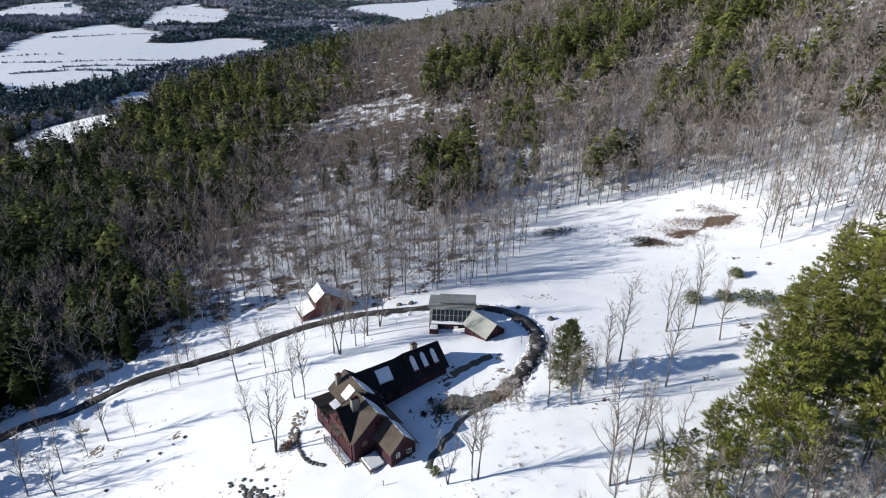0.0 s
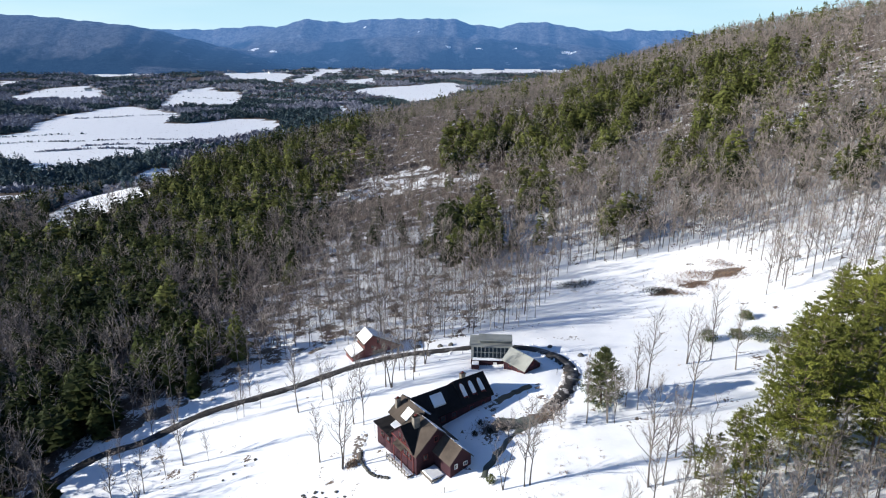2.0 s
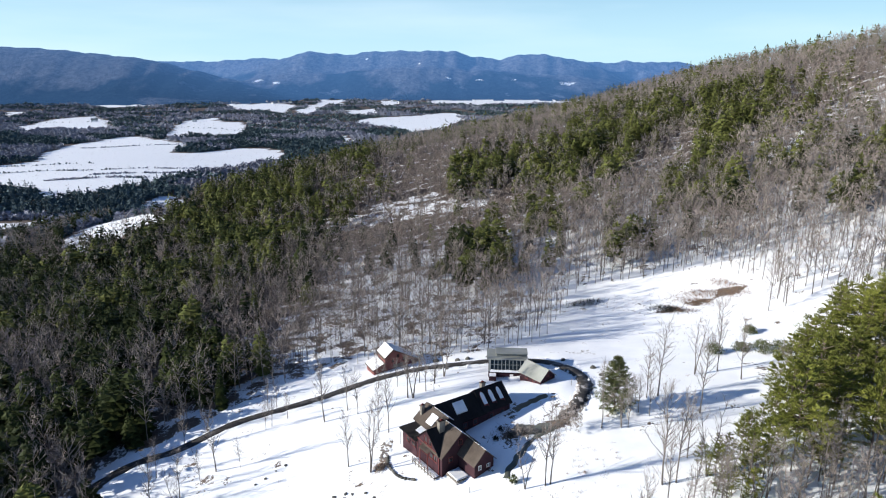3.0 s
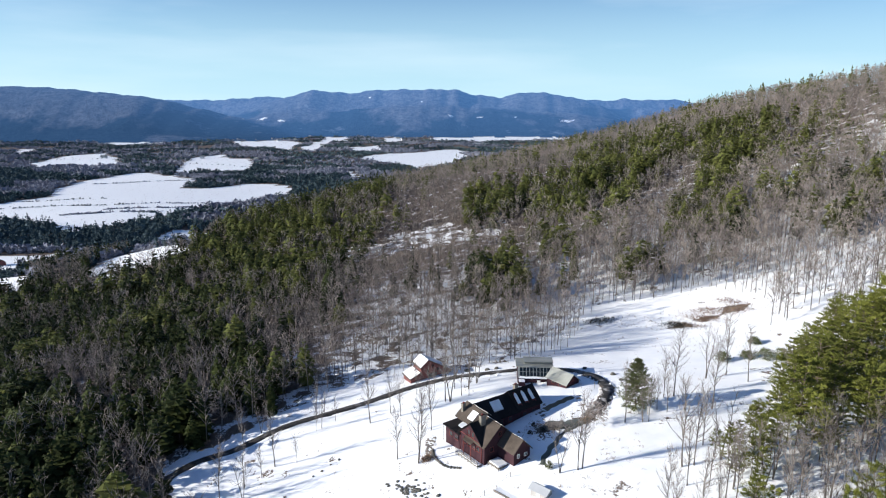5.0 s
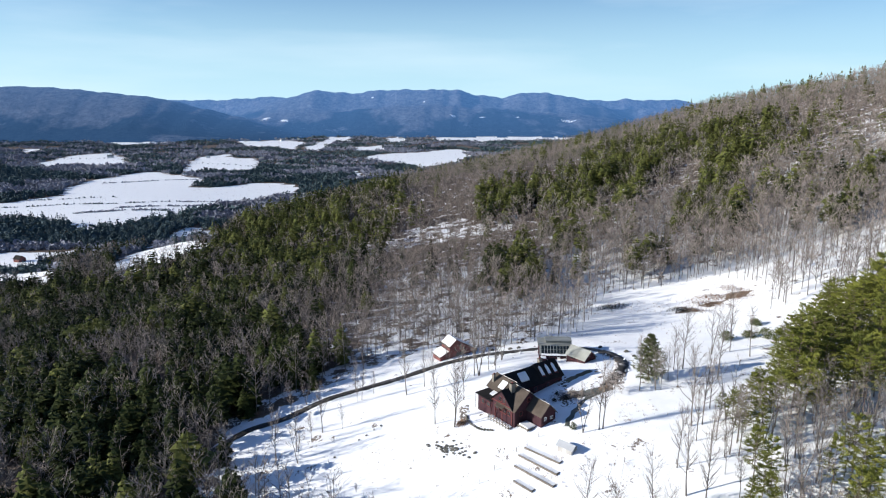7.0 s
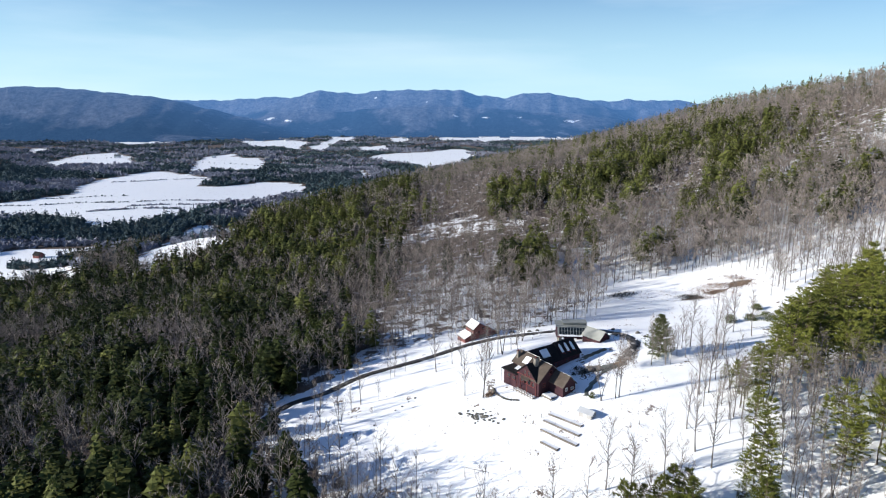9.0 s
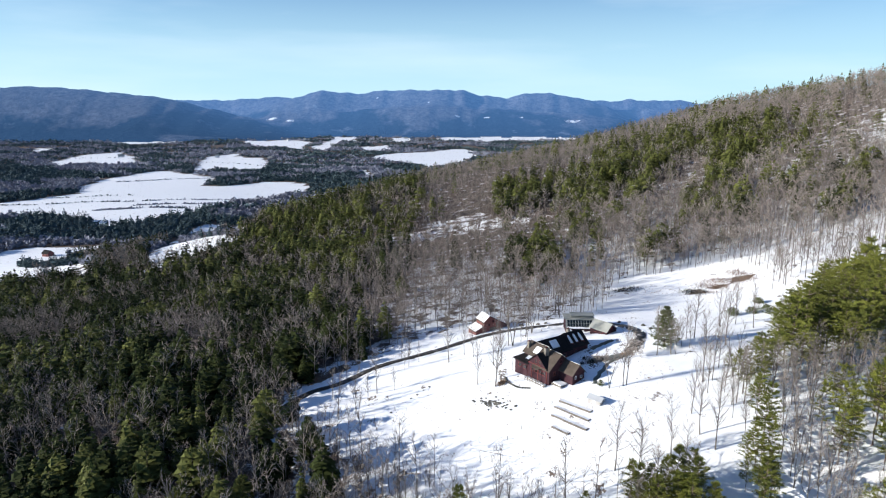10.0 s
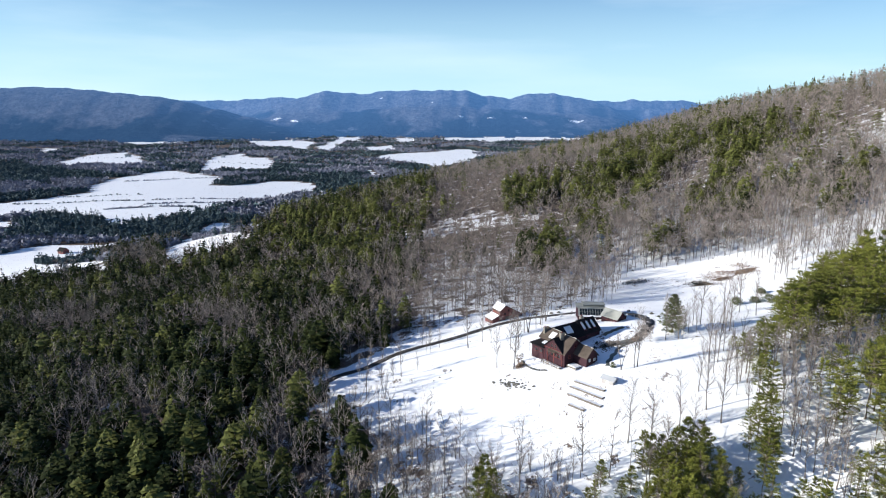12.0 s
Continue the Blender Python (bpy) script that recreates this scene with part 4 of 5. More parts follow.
    # leafless trees between the pines
    rows = []
    for x, y in zip(*spots(34, 130, -104, 66, 3.9, np.random.default_rng(4))):
        edge = 46 + 0.86 * (y + 40) if y > -40 else 36 - 0.25 * (y + 40)
        dense = 0.10 if any(inside(x, y, p[0]) for p in PINES) else 0.42 if y > -40 else 0.9
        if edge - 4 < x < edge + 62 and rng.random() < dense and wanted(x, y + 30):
            rows.append((x, y, rng.uniform(11, 18)))
    set_trees(bare, rows, rng)


# stands of tall pines on the slope: outline, spacing, least and greatest height, share of places taken
PINES = [([(109, 33), (96, 24), (86, 12), (77, 0), (65, -14), (53, -26), (46, -35), (48, -42), (70, -40), (82, -44), (95, -25), (106, -8), (116, 8), (130, 26), (124, 34)], 4.2, 13, 19, 0.95)]
PINES.append(([(47, -44), (51, -44), (49, -50), (46, -58), (41, -67), (36, -76), (35, -84), (29, -84), (31, -74), (36, -64), (40, -55), (44, -47)], 3.7, 13, 18, 0.95))
PINES.append(([(76, -48), (87, -46), (77, -60), (69, -76), (54, -78), (53, -62), (64, -58), (72, -56)], 5.0, 14, 20, 0.95))
PINES.append(([(48, -87), (72, -85), (72, -100), (48, -100)], 4.2, 14, 19, 0.95))
PINES.append(([(26, -89), (36, -88), (44, -92), (46, -100), (34, -101), (24, -97)], 4.0, 12, 15, 0.95))
PINES.append(([(57, -80), (66, -78), (74, -70), (80, -78), (70, -86), (58, -87)], 4.0, 13, 18, 0.9))
PINES.append(([(41, -34), (48, -31), (51, -40), (46, -45), (40, -42)], 3.6, 11, 15, 0.9))


plant_woods()
plant_valley()
plant_single_trees()


# ---- driveway ----
def ribbon(name, line, profile, mats, label, category, kind="", rough=0.0):
    """A strip along a line over the land. profile: pairs of sideways offset and height above the land."""
    d = np.gradient(line, axis=0)
    d /= np.linalg.norm(d, axis=1)[:, None]
    side = np.stack([d[:, 1], -d[:, 0]], -1)
    verts, k = [], len(profile)
    mid = height(line[:, 0], line[:, 1])
    for n, p in enumerate(line):
        for off, up in profile:
            q = p + side[n] * off * (1 + 0.05 * math.sin(n * 0.7)) + side[n] * rough * 0.5 * math.sin(n * 1.3 + off)
            up = up * (1 - rough * (0.5 + 0.5 * math.sin(n * 0.83 + 2 * off) * math.sin(n * 0.31))) if up > 0 else up
            verts.append((q[0], q[1], 0.5 * mid[n] + 0.5 * ht(*q) + up))
    faces = [(a + n * k, a + n * k + 1, a + n * k + k + 1, a + n * k + k) for n in range(len(line) - 1) for a in range(k - 1)]
    me = mesh_from(name, verts, [f[::-1] for f in faces], mats, None, True)
    return tagged(new(name, me), label, category, kind=kind)


ribbon("road", smooth_line(ROAD, 1.2), [(-1.8, -0.5), (-1.55, 0.16), (0, 0.21), (1.55, 0.16), (1.8, -0.5)], [M_ROAD], "dark wet plowed asphalt driveway curving through the snow", "driveway", "structure")
for s, w in ((-1, 0.5), (1, 0.55)):
    ribbon("snow_bank", smooth_line(ROAD[3:17], 1.3), [(s * 1.15, -0.2), (s * 1.5, 0.14 * w + 0.14), (s * 1.9, 0.28 * w), (s * 2.6, 0.08), (s * 3.3, -0.4)][::s], [M_SNOW],
           "low plowed bank of snow along the driveway", "snow bank", "structure", 0.45)


def snow_lumps():
    """Chunks thrown up by the plow along both edges of the driveway."""
    rng = random.Random(17)
    b = Build()
    line = smooth_line(ROAD[8:], 0.8)
    way = np.gradient(line, axis=0)
    way /= np.linalg.norm(way, axis=1)[:, None]
    for n, (x, y) in enumerate(line):
        for s in (-1, 1):
            for _ in range(rng.choice((0, 1, 1, 2)) if n > 30 else rng.choice((0, 0, 1))):
                off = s * (1.5 + abs(rng.gauss(0, 0.75)))
                px, py = x + way[n][1] * off + rng.gauss(0, 0.3), y - way[n][0] * off + rng.gauss(0, 0.3)
                size = 0.1 + 0.4 * rng.random() ** 2.5
                c = Vector((px, py, ht(px, py) + 0.08 + 0.12 * (abs(off) < 2.6)))
                ring = [c + Vector((math.cos(a + rng.uniform(-.3, .3)), math.sin(a), 0)) * size * rng.uniform(0.7, 1.3) - Vector((0, 0, 0.25)) for a in (0, 1.05, 2.1, 3.14, 4.2, 5.25)]
                top = c + Vector((rng.gauss(0, 0.1), rng.gauss(0, 0.1), size * 0.9))
                for i in range(6):
                    b.tri(ring[i], ring[(i + 1) % 6], top, 0)
    tagged(new("snow_lumps", fast_mesh("snow_lumps", b.arrays(), [M_SNOW])), "broken lumps of plowed snow along the driveway edges", "snow", kind="stuff")


snow_lumps()
ribbon("road", smooth_line(ROAD[18:], 0.6), [(-2.3, -0.4), (-1.8, 0.2), (0, 0.26), (1.8, 0.2), (2.3, -0.4)], [M_TRACK], "muddy brown end of the driveway streaked with slush", "driveway", "structure", 0.5)


def part(name, bm, mat, parent, label=""):
    """Links a bmesh as one mesh object under a thing or a part."""
    me = bpy.data.meshes.new(name)
    bm.to_mesh(me)
    bm.free()
    for m in (mat if isinstance(mat, list) else [mat]):
        me.materials.append(m)
    ob = new(name, me)
    ob.parent = parent
    if label:
        ob["label"] = label
    return ob


def solid(polys):
    bm = bmesh.new()
    for poly in polys:
        bm.faces.new([bm.verts.new(p) for p in poly])
    bmesh.ops.remove_doubles(bm, verts=bm.verts, dist=1e-4)
    bmesh.ops.recalc_face_normals(bm, faces=bm.faces)
    return bm


def box(x0, x1, y0, y1, z0, z1, bevel=0.0):
    bm = bmesh.new()
    bmesh.ops.create_cube(bm, size=1, matrix=Matrix.Translation(((x0 + x1) / 2, (y0 + y1) / 2, (z0 + z1) / 2)) @ Matrix.Diagonal((x1 - x0, y1 - y0, z1 - z0, 1)))
    if bevel:
        bmesh.ops.bevel(bm, geom=bm.edges[:], offset=bevel, segments=1, affect='EDGES')
    return bm


def slab(corners, thick):
    """A plate of the given thickness under four (or more) corners."""
    low = [(x, y, z - thick) for x, y, z in corners]
    n = len(corners)
    return solid([corners, low[::-1]] + [[corners[i], low[i], low[(i + 1) % n], corners[(i + 1) % n]] for i in range(n)])


def gable_walls(a0, a1, b0, b1, z0, eave, ridge, along):
    """Walls of a gabled block, the ridge along 'a' or 'b'."""
    if along == "b":
        m = (a0 + a1) / 2
        front = [(a0, b0, z0), (a1, b0, z0), (a1, b0, eave), (m, b0, ridge), (a0, b0, eave)]
        back = [(x, b1, z) for x, _, z in front][::-1]
        sides = [[(a0, b0, z0), (a0, b0, eave), (a0, b1, eave), (a0, b1, z0)], [(a1, b0, z0), (a1, b1, z0), (a1, b1, eave), (a1, b0, eave)]]
    else:
        m = (b0 + b1) / 2
        front = [(a0, b1, z0), (a0, b0, z0), (a0, b0, eave), (a0, m, ridge), (a0, b1, eave)]
        back = [(a1, y, z) for _, y, z in front][::-1]
        sides = [[(a0, b0, z0), (a1, b0, z0), (a1, b0, eave), (a0, b0, eave)], [(a0, b1, z0), (a0, b1, eave), (a1, b1, eave), (a1, b1, z0)]]
    return solid([front, back, *sides])


def gable_roof(parent, a0, a1, b0, b1, eave, ridge, along, mat, over=0.45, thick=0.22, ends=(0.45, 0.45)):
    """Two roof plates with overhang."""
    made = []
    for s in (-1, 1):
        if along == "b":
            m, half = (a0 + a1) / 2, (a1 - a0) / 2
            k = (ridge - eave) / half
            e = m + s * (half + over)
            c = [(m, b0 - ends[0], ridge + thick), (m, b1 + ends[1], ridge + thick), (e, b1 + ends[1], eave - k * over + thick), (e, b0 - ends[0], eave - k * over + thick)]
        else:
            m, half = (b0 + b1) / 2, (b1 - b0) / 2
            k = (ridge - eave) / half
            e = m + s * (half + over)
            c = [(a0 - ends[0], m, ridge + thick), (a1 + ends[1], m, ridge + thick), (a1 + ends[1], e, eave - k * over + thick), (a0 - ends[0], e, eave - k * over + thick)]
        made.append(part("roof_plane", slab(c, thick), mat, parent))
    return made


# ---- the main house ----
def root(name, x, y, z, turn, label, category, group=""):
    r = new(name)
    r.matrix_basis = pose(x, y, z, 0, 0, turn)
    return tagged(r, label, category, group)


def on_slope(b_low, z_low, b_high, z_high, a0, a1, s0, s1, lift):
    """Four corners on a roof that rises with b, between the shares s0 and s1 of its slope."""
    f = lambda s: (b_low + (b_high - b_low) * s, z_low + (z_high - z_low) * s + lift)
    (y0, h0), (y1, h1) = f(s0), f(s1)
    return [(a0, y0, h0), (a1, y0, h0), (a1, y1, h1), (a0, y1, h1)]


def window(parent, x, y, z, w, h, axis, out, trim=None):
    """A framed window on a wall facing along axis ('a' or 'b'), out = +1 or -1: frame, mullions and panes."""
    t = 0.06
    def bar(u0, u1, z0, z1, depth):
        lo, hi = sorted((0.0, out * depth))
        return box(x + lo, x + hi, y + u0, y + u1, z0, z1) if axis == "a" else box(x + u0, x + u1, y + lo, y + hi, z0, z1)
    win = part("window", bar(-w / 2, w / 2, z, z + h, 0.02), M_GLASS, parent)
    for u0, u1, z0, z1 in ((-w / 2 - t, -w / 2 + t, z - t, z + h + t), (w / 2 - t, w / 2 + t, z - t, z + h + t), (-w / 2, w / 2, z - t, z + t), (-w / 2, w / 2, z + h - t, z + h + t), (-0.03, 0.03, z, z + h)):
        part("window_frame", bar(u0, u1, z0, z1, 0.07), trim or M_TRIM, win)
    part("window_sill", bar(-w / 2 - 0.1, w / 2 + 0.1, z - 0.14, z - 0.06, 0.14), M_TRIM, win)
    return win


def chimney(parent, a, b, w, d, z0, z1):
    c = part("chimney", box(a - w / 2, a + w / 2, b - d / 2, b + d / 2, z0, z1, 0.04), M_STONE, parent, "fieldstone chimney")
    part("cap", box(a - w / 2 - 0.1, a + w / 2 + 0.1, b - d / 2 - 0.1, b + d / 2 + 0.1, z1 - 0.25, z1, 0.03), M_STONE, c)
    part("flue", box(a - 0.25, a + 0.25, b - 0.2, b + 0.2, z1, z1 + 0.35, 0.03), M_TRIM, c)


def build_house():
    h = root("house", -7.97, -23.5, 0.0, 36, "large dark red wooden house with brown shingle gables and snow patches", "house")
    # walls, block by block
    for name, a0, a1, b0, b1, eave, ridge, along in (("wall", 6.4, 18.8, 9.0, 17.0, 2.9, 6.5, "a"), ("wall", 18.8, 26.8, 9.0, 17.0, 3.3, 6.95, "a"), ("wall", 3.0, 9.8, 6.8, 15.0, 3.7, 6.5, "b"),
                                                     ("wall", 0.0, 8.0, 0.9, 9.7, 2.6, 6.3, "a"), ("wall", 0.15, 9.9, 0.0, 7.0, 2.4, 6.7, "b"), ("wall", 4.5, 9.6, -5.8, 0.2, 2.1, 4.7, "b")):
        part(name, gable_walls(a0, a1, b0, b1, -4.5, eave, ridge, along), M_RED, h)
        # ridges along a take the shade-darkened roof colour on both planes
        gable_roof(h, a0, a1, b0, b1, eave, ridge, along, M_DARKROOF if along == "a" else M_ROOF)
    part("wall", box(0.05, 5.0, 9.7, 16.0, -5.0, 1.6), M_RED, h)
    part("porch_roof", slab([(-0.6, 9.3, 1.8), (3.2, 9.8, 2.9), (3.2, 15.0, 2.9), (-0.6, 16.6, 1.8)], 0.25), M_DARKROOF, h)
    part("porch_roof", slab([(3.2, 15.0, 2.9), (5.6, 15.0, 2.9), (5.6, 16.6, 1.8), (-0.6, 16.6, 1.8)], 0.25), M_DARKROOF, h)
    chimney(h, 3.0, 4.5, 1.5, 1.0, 3.0, 8.1)
    chimney(h, 21.5, 13.4, 1.2, 0.9, 5.5, 8.2)
    chimney(h, 4.4, 14.2, 1.0, 0.8, 2.0, 7.0)
    # roof lights under snow on the long wing
    lo, hi = (8.55, 2.72), (13.0, 6.72)
    s = part("skylight", slab(on_slope(*lo, *hi, 11.4, 14.6, 0.34, 0.82, 0.16), 0.25), M_WHITE, h, "broad skylight covered in snow")
    part("snow_patch", slab(on_slope(*lo, *hi, 11.5, 14.5, 0.36, 0.80, 0.24), 0.07), M_SNOW, s)
    lo, hi = (8.55, 3.12), (13.0, 7.17)
    for a in (19.9, 22.4, 24.9):
        pts = []
        for k in range(9):
            t = math.pi * k / 8
            pts.append((a - 0.62 * math.cos(t), 0.64 + 0.20 * math.sin(t)))
        pts = [(a - 0.62, 0.24)] + pts + [(a + 0.62, 0.24)]
        for lift, grow, mat, nm in ((0.16, 1.0, M_TRIM, "dormer_window"), (0.24, 0.86, M_SNOW, "snow_patch")):
            c = [(a + (x - a) * grow, lo[0] + (hi[0] - lo[0]) * (0.5 + (u - 0.5) * grow), lo[1] + (hi[1] - lo[1]) * (0.5 + (u - 0.5) * grow) + lift) for x, u in pts]
            ob = part(nm, slab(c[::-1], 0.3 if nm == "dormer_window" else 0.08), mat, h if nm == "dormer_window" else ob, "arched roof window capped with snow" if nm == "dormer_window" else "")
        # the thin snow-stop pipe below each
        part("bracket", box(a + 0.5, a + 0.6, 9.3, 10.4, 3.7, 4.1), M_TRIM, ob.parent)
    # snow left on the roofs: the sunny cross roof, the shaded far slopes and the eaves
    part("snow_patch", slab([(3.4, 9.0, 4.32), (5.4, 9.0, 5.97), (5.4, 11.4, 5.97), (3.4, 11.4, 4.32)], 0.08), M_SNOW, h)
    part("snow_patch", slab([(1.3, 10.2, 2.45), (3.1, 10.2, 2.98), (3.1, 12.6, 2.98), (1.3, 12.4, 2.45)], 0.12), M_SNOW, h)
    k = (6.5 - 3.7) / 3.4
    part("snow_patch", slab([(6.5, 6.6, 6.78), (8.6, 6.6, 6.78 - 2.1 * k), (8.4, 10.3, 6.78 - 1.9 * k), (6.5, 12.5, 6.78)][::-1], 0.08), M_SNOW, h)
    k = (6.7 - 2.4) / 4.875
    part("snow_patch", slab([(5.1, -0.3, 6.98), (7.4, -0.3, 6.98 - 2.3 * k), (7.0, 5.5, 6.98 - 1.9 * k), (5.1, 5.5, 6.98)][::-1], 0.08), M_SNOW, h)
    k = (4.7 - 2.1) / 2.55
    part("snow_patch", slab([(7.1, -6.1, 4.98), (9.4, -6.1, 4.98 - 2.3 * k), (9.4, -0.3, 4.98 - 2.3 * k), (7.1, -0.3, 4.98)][::-1], 0.08), M_SNOW, h)
    # snow left along the valley beside the tan slope
    part("snow_patch", slab([(0.9, 2.6, 3.36), (1.5, 2.6, 3.89), (2.6, 4.0, 4.86), (2.2, 4.4, 4.50)], 0.15), M_SNOW, h)
    # windows
    for b, z, w, hh in ((2.3, 0.1, 1.3, 1.4), (4.0, 0.1, 1.3, 1.4), (5.8, 0.1, 1.3, 1.4), (7.6, 0.1, 1.3, 1.4), (4.3, 3.0, 1.0, 1.5), (6.0, 3.0, 1.0, 1.5), (11.2, -0.6, 1.3, 1.3), (13.6, -0.6, 1.3, 1.3)):
        window(h, 0.0, b, z, w, hh, "a", -1)
    for a, b, z, w, hh in ((2.4, 0.0, 0.4, 1.0, 1.2), (5.0, 0.0, 3.8, 0.9, 1.2), (5.9, -5.8, 0.3, 0.7, 1.0), (8.2, -5.8, 0.3, 0.9, 0.8), (13.0, 9.0, 0.6, 1.2, 1.4), (16.0, 9.0, 0.6, 1.2, 1.4), (21.0, 9.0, 0.6, 1.2, 1.4), (24.5, 9.0, 0.6, 1.2, 1.4)):
        window(h, a, b, z, w, hh, "b", -1, M_WHITE if b < -1 else None)
    window(h, 26.8, 13.0, 3.6, 1.0, 1.3, "a", 1)
    window(h, 26.8, 11.2, 0.6, 1.0, 1.3, "a", 1)
    # trim boards on the sunny gable
    for b0, b1 in ((0.9, 1.1), (9.5, 9.7)):
        part("corner_board", box(-0.04, 0.0, b0, b1, -4.0, 2.5), M_TRIM, h)
    part("band_board", box(-0.05, 0.0, 1.1, 9.5, 2.35, 2.6), M_TRIM, h)
    part("porch_roof", slab([(-1.3, 3.6, 1.9), (0.0, 3.6, 2.3), (0.0, 7.0, 2.3), (-1.3, 7.0, 1.9)], 0.15), M_ROOF, h)
    for b in (3.8, 6.8):
        part("porch_post", box(-1.2, -1.05, b - 0.08, b + 0.08, -4.0, 1.8), M_TRIM, h)


def build_railing():
    """The walk along the sunny front: boards on posts, with a rail."""
    r = root("walkway", -7.97, -23.5, -2.3, 36, "narrow weathered wooden walkway with a railing along the house front", "walkway")
    part("platform", box(-1.7, -0.05, 0.4, 9.4, -0.35, -0.15, 0.02), M_GREY, r)
    part("snow_cover", box(-1.6, -0.2, 0.6, 9.2, -0.15, -0.03, 0.05), M_SNOW, r)
    for k in range(8):
        b = 0.5 + 1.25 * k
        part("post", box(-1.68, -1.56, b - 0.06, b + 0.06, -1.6, 0.75), M_GREY, r)
        if k:
            for z in (0.3, 0.68):
                part("rail", box(-1.65, -1.59, b - 1.19, b - 0.06, z, z + 0.07), M_GREY, r)


def build_deck():
    d = root("deck", -7.97, -23.5, ht(-4.5, -23.9) + 1.15, 36, "low wooden deck under a slab of snow beside the house", "deck")
    part("platform", box(0.9, 4.3, -4.4, -0.3, -1.1, -0.75, 0.02), M_GREY, d)
    part("snow_cover", box(1.1, 4.1, -4.2, -0.6, -0.75, -0.4, 0.1), M_SNOW, d)
    for a in (1.0, 4.2):
        for b in (-4.3, -0.5):
            part("post", box(a - 0.08, a + 0.08, b - 0.08, b + 0.08, -3.0, -0.95), M_GREY, d)


def build_studio():
    s = root("studio", 17.2, 10.5, 0.4, 40, "small red-brown studio with grey metal gable roof beside the driveway", "house")
    part("wall", gable_walls(0, 5.6, 0, 7.4, -3.0, 3.0, 5.3, "b"), M_RED, s)
    gable_roof(s, 0, 5.6, 0, 7.4, 3.0, 5.3, "b", M_METALROOF, 0.4, 0.18)
    part("snow_patch", slab([(2.9, 5.6, 5.44), (4.2, 5.6, 4.37), (4.2, 7.7, 4.37), (2.9, 7.7, 5.44)][::-1], 0.08), M_SNOW, s)
    for a, z, w, hh in ((1.7, 1.7, 0.9, 1.1), (3.9, 1.7, 0.9, 1.1), (2.8, 3.5, 0.8, 0.9)):
        window(s, a, 0.0, z, w, hh, "b", -1)
    for b in (2.2, 5.0):
        window(s, 0.0, b, 1.7, 1.0, 0.9, "a", -1)
    for a in (0.0, 5.6):
        part("corner_board", box(a - 0.06, a + 0.06, -0.06, 0.0, -2.0, 2.9), M_TRIM, s)
    g = root("sunroom", 4.0, 19.3, 0.1, -3, "low sunroom with a sloping grid of windows and flat grey roof", "greenhouse")
    part("wall", solid([[(0, 0, -3), (10.4, 0, -3), (10.4, 0, 1.7), (0, 0, 1.7)], [(0, 0, -3), (0, 0, 1.7), (0, 2.0, 4.3), (0, 8, 4.3), (0, 8, -3)], [(10.4, 0, -3), (10.4, 8, -3), (10.4, 8, 4.3), (10.4, 2.0, 4.3), (10.4, 0, 1.7)],
                         [(0, 8, -3), (0, 8, 4.3), (10.4, 8, 4.3), (10.4, 8, -3)], [(0, 2.0, 4.3), (10.4, 2.0, 4.3), (10.4, 8, 4.3), (0, 8, 4.3)], [(0, 0, 1.7), (10.4, 0, 1.7), (10.4, 2.0, 4.3), (0, 2.0, 4.3)]]), M_RED, g)
    # window grid on the slope: two rows of nine
    frame_ob = part("window_grid", slab([(0.0, -0.15, 1.75), (10.4, -0.15, 1.75), (10.4, 2.0, 4.45), (0.0, 2.0, 4.45)], 0.12), M_METALROOF, g, "pale grey glazing bars")
    for i in range(9):
        for j in range(2):
            a, t0, t1 = 0.65 + i * 1.04, (0.12, 0.53)[j], (0.50, 0.90)[j]
            f = lambda t: (-0.15 + 2.15 * t, 1.75 + 2.70 * t + 0.02)
            part("pane", slab([(a, *f(t0)), (a + 0.86, *f(t0)), (a + 0.86, *f(t1)), (a, *f(t1))], 0.03), M_GLASS, frame_ob)
    part("roof_plane", box(-0.5, 10.9, 1.9, 8.4, 4.3, 4.6, 0.03), M_METALROOF, g)
    part("roof_monitor", box(2.2, 10.6, 3.6, 7.0, 4.6, 5.3, 0.03), M_METALROOF, g)
    part("roof_monitor_roof", box(1.9, 10.9, 3.2, 7.4, 5.3, 5.5, 0.03), M_METALROOF, g)
    part("snow_patch", slab([(0.4, -0.34, 1.62), (9.9, -0.34, 1.62), (9.5, 0.0, 2.06), (7.4, -0.12, 1.92), (5.2, 0.02, 2.12), (2.8, -0.1, 1.95), (0.7, 0.06, 2.14)], 0.16), M_SNOW, g)
    part("bay", box(0.2, 2.2, -2.2, 0.0, -3, 1.0), M_RED, g)
    part("bay_snow", box(0.3, 2.1, -2.1, -0.05, 1.0, 1.12, 0.05), M_SNOW, g)
    part("door", box(5.9, 6.9, -0.08, 0.0, -1.2, 0.8), M_WHITE, g, "pale door")


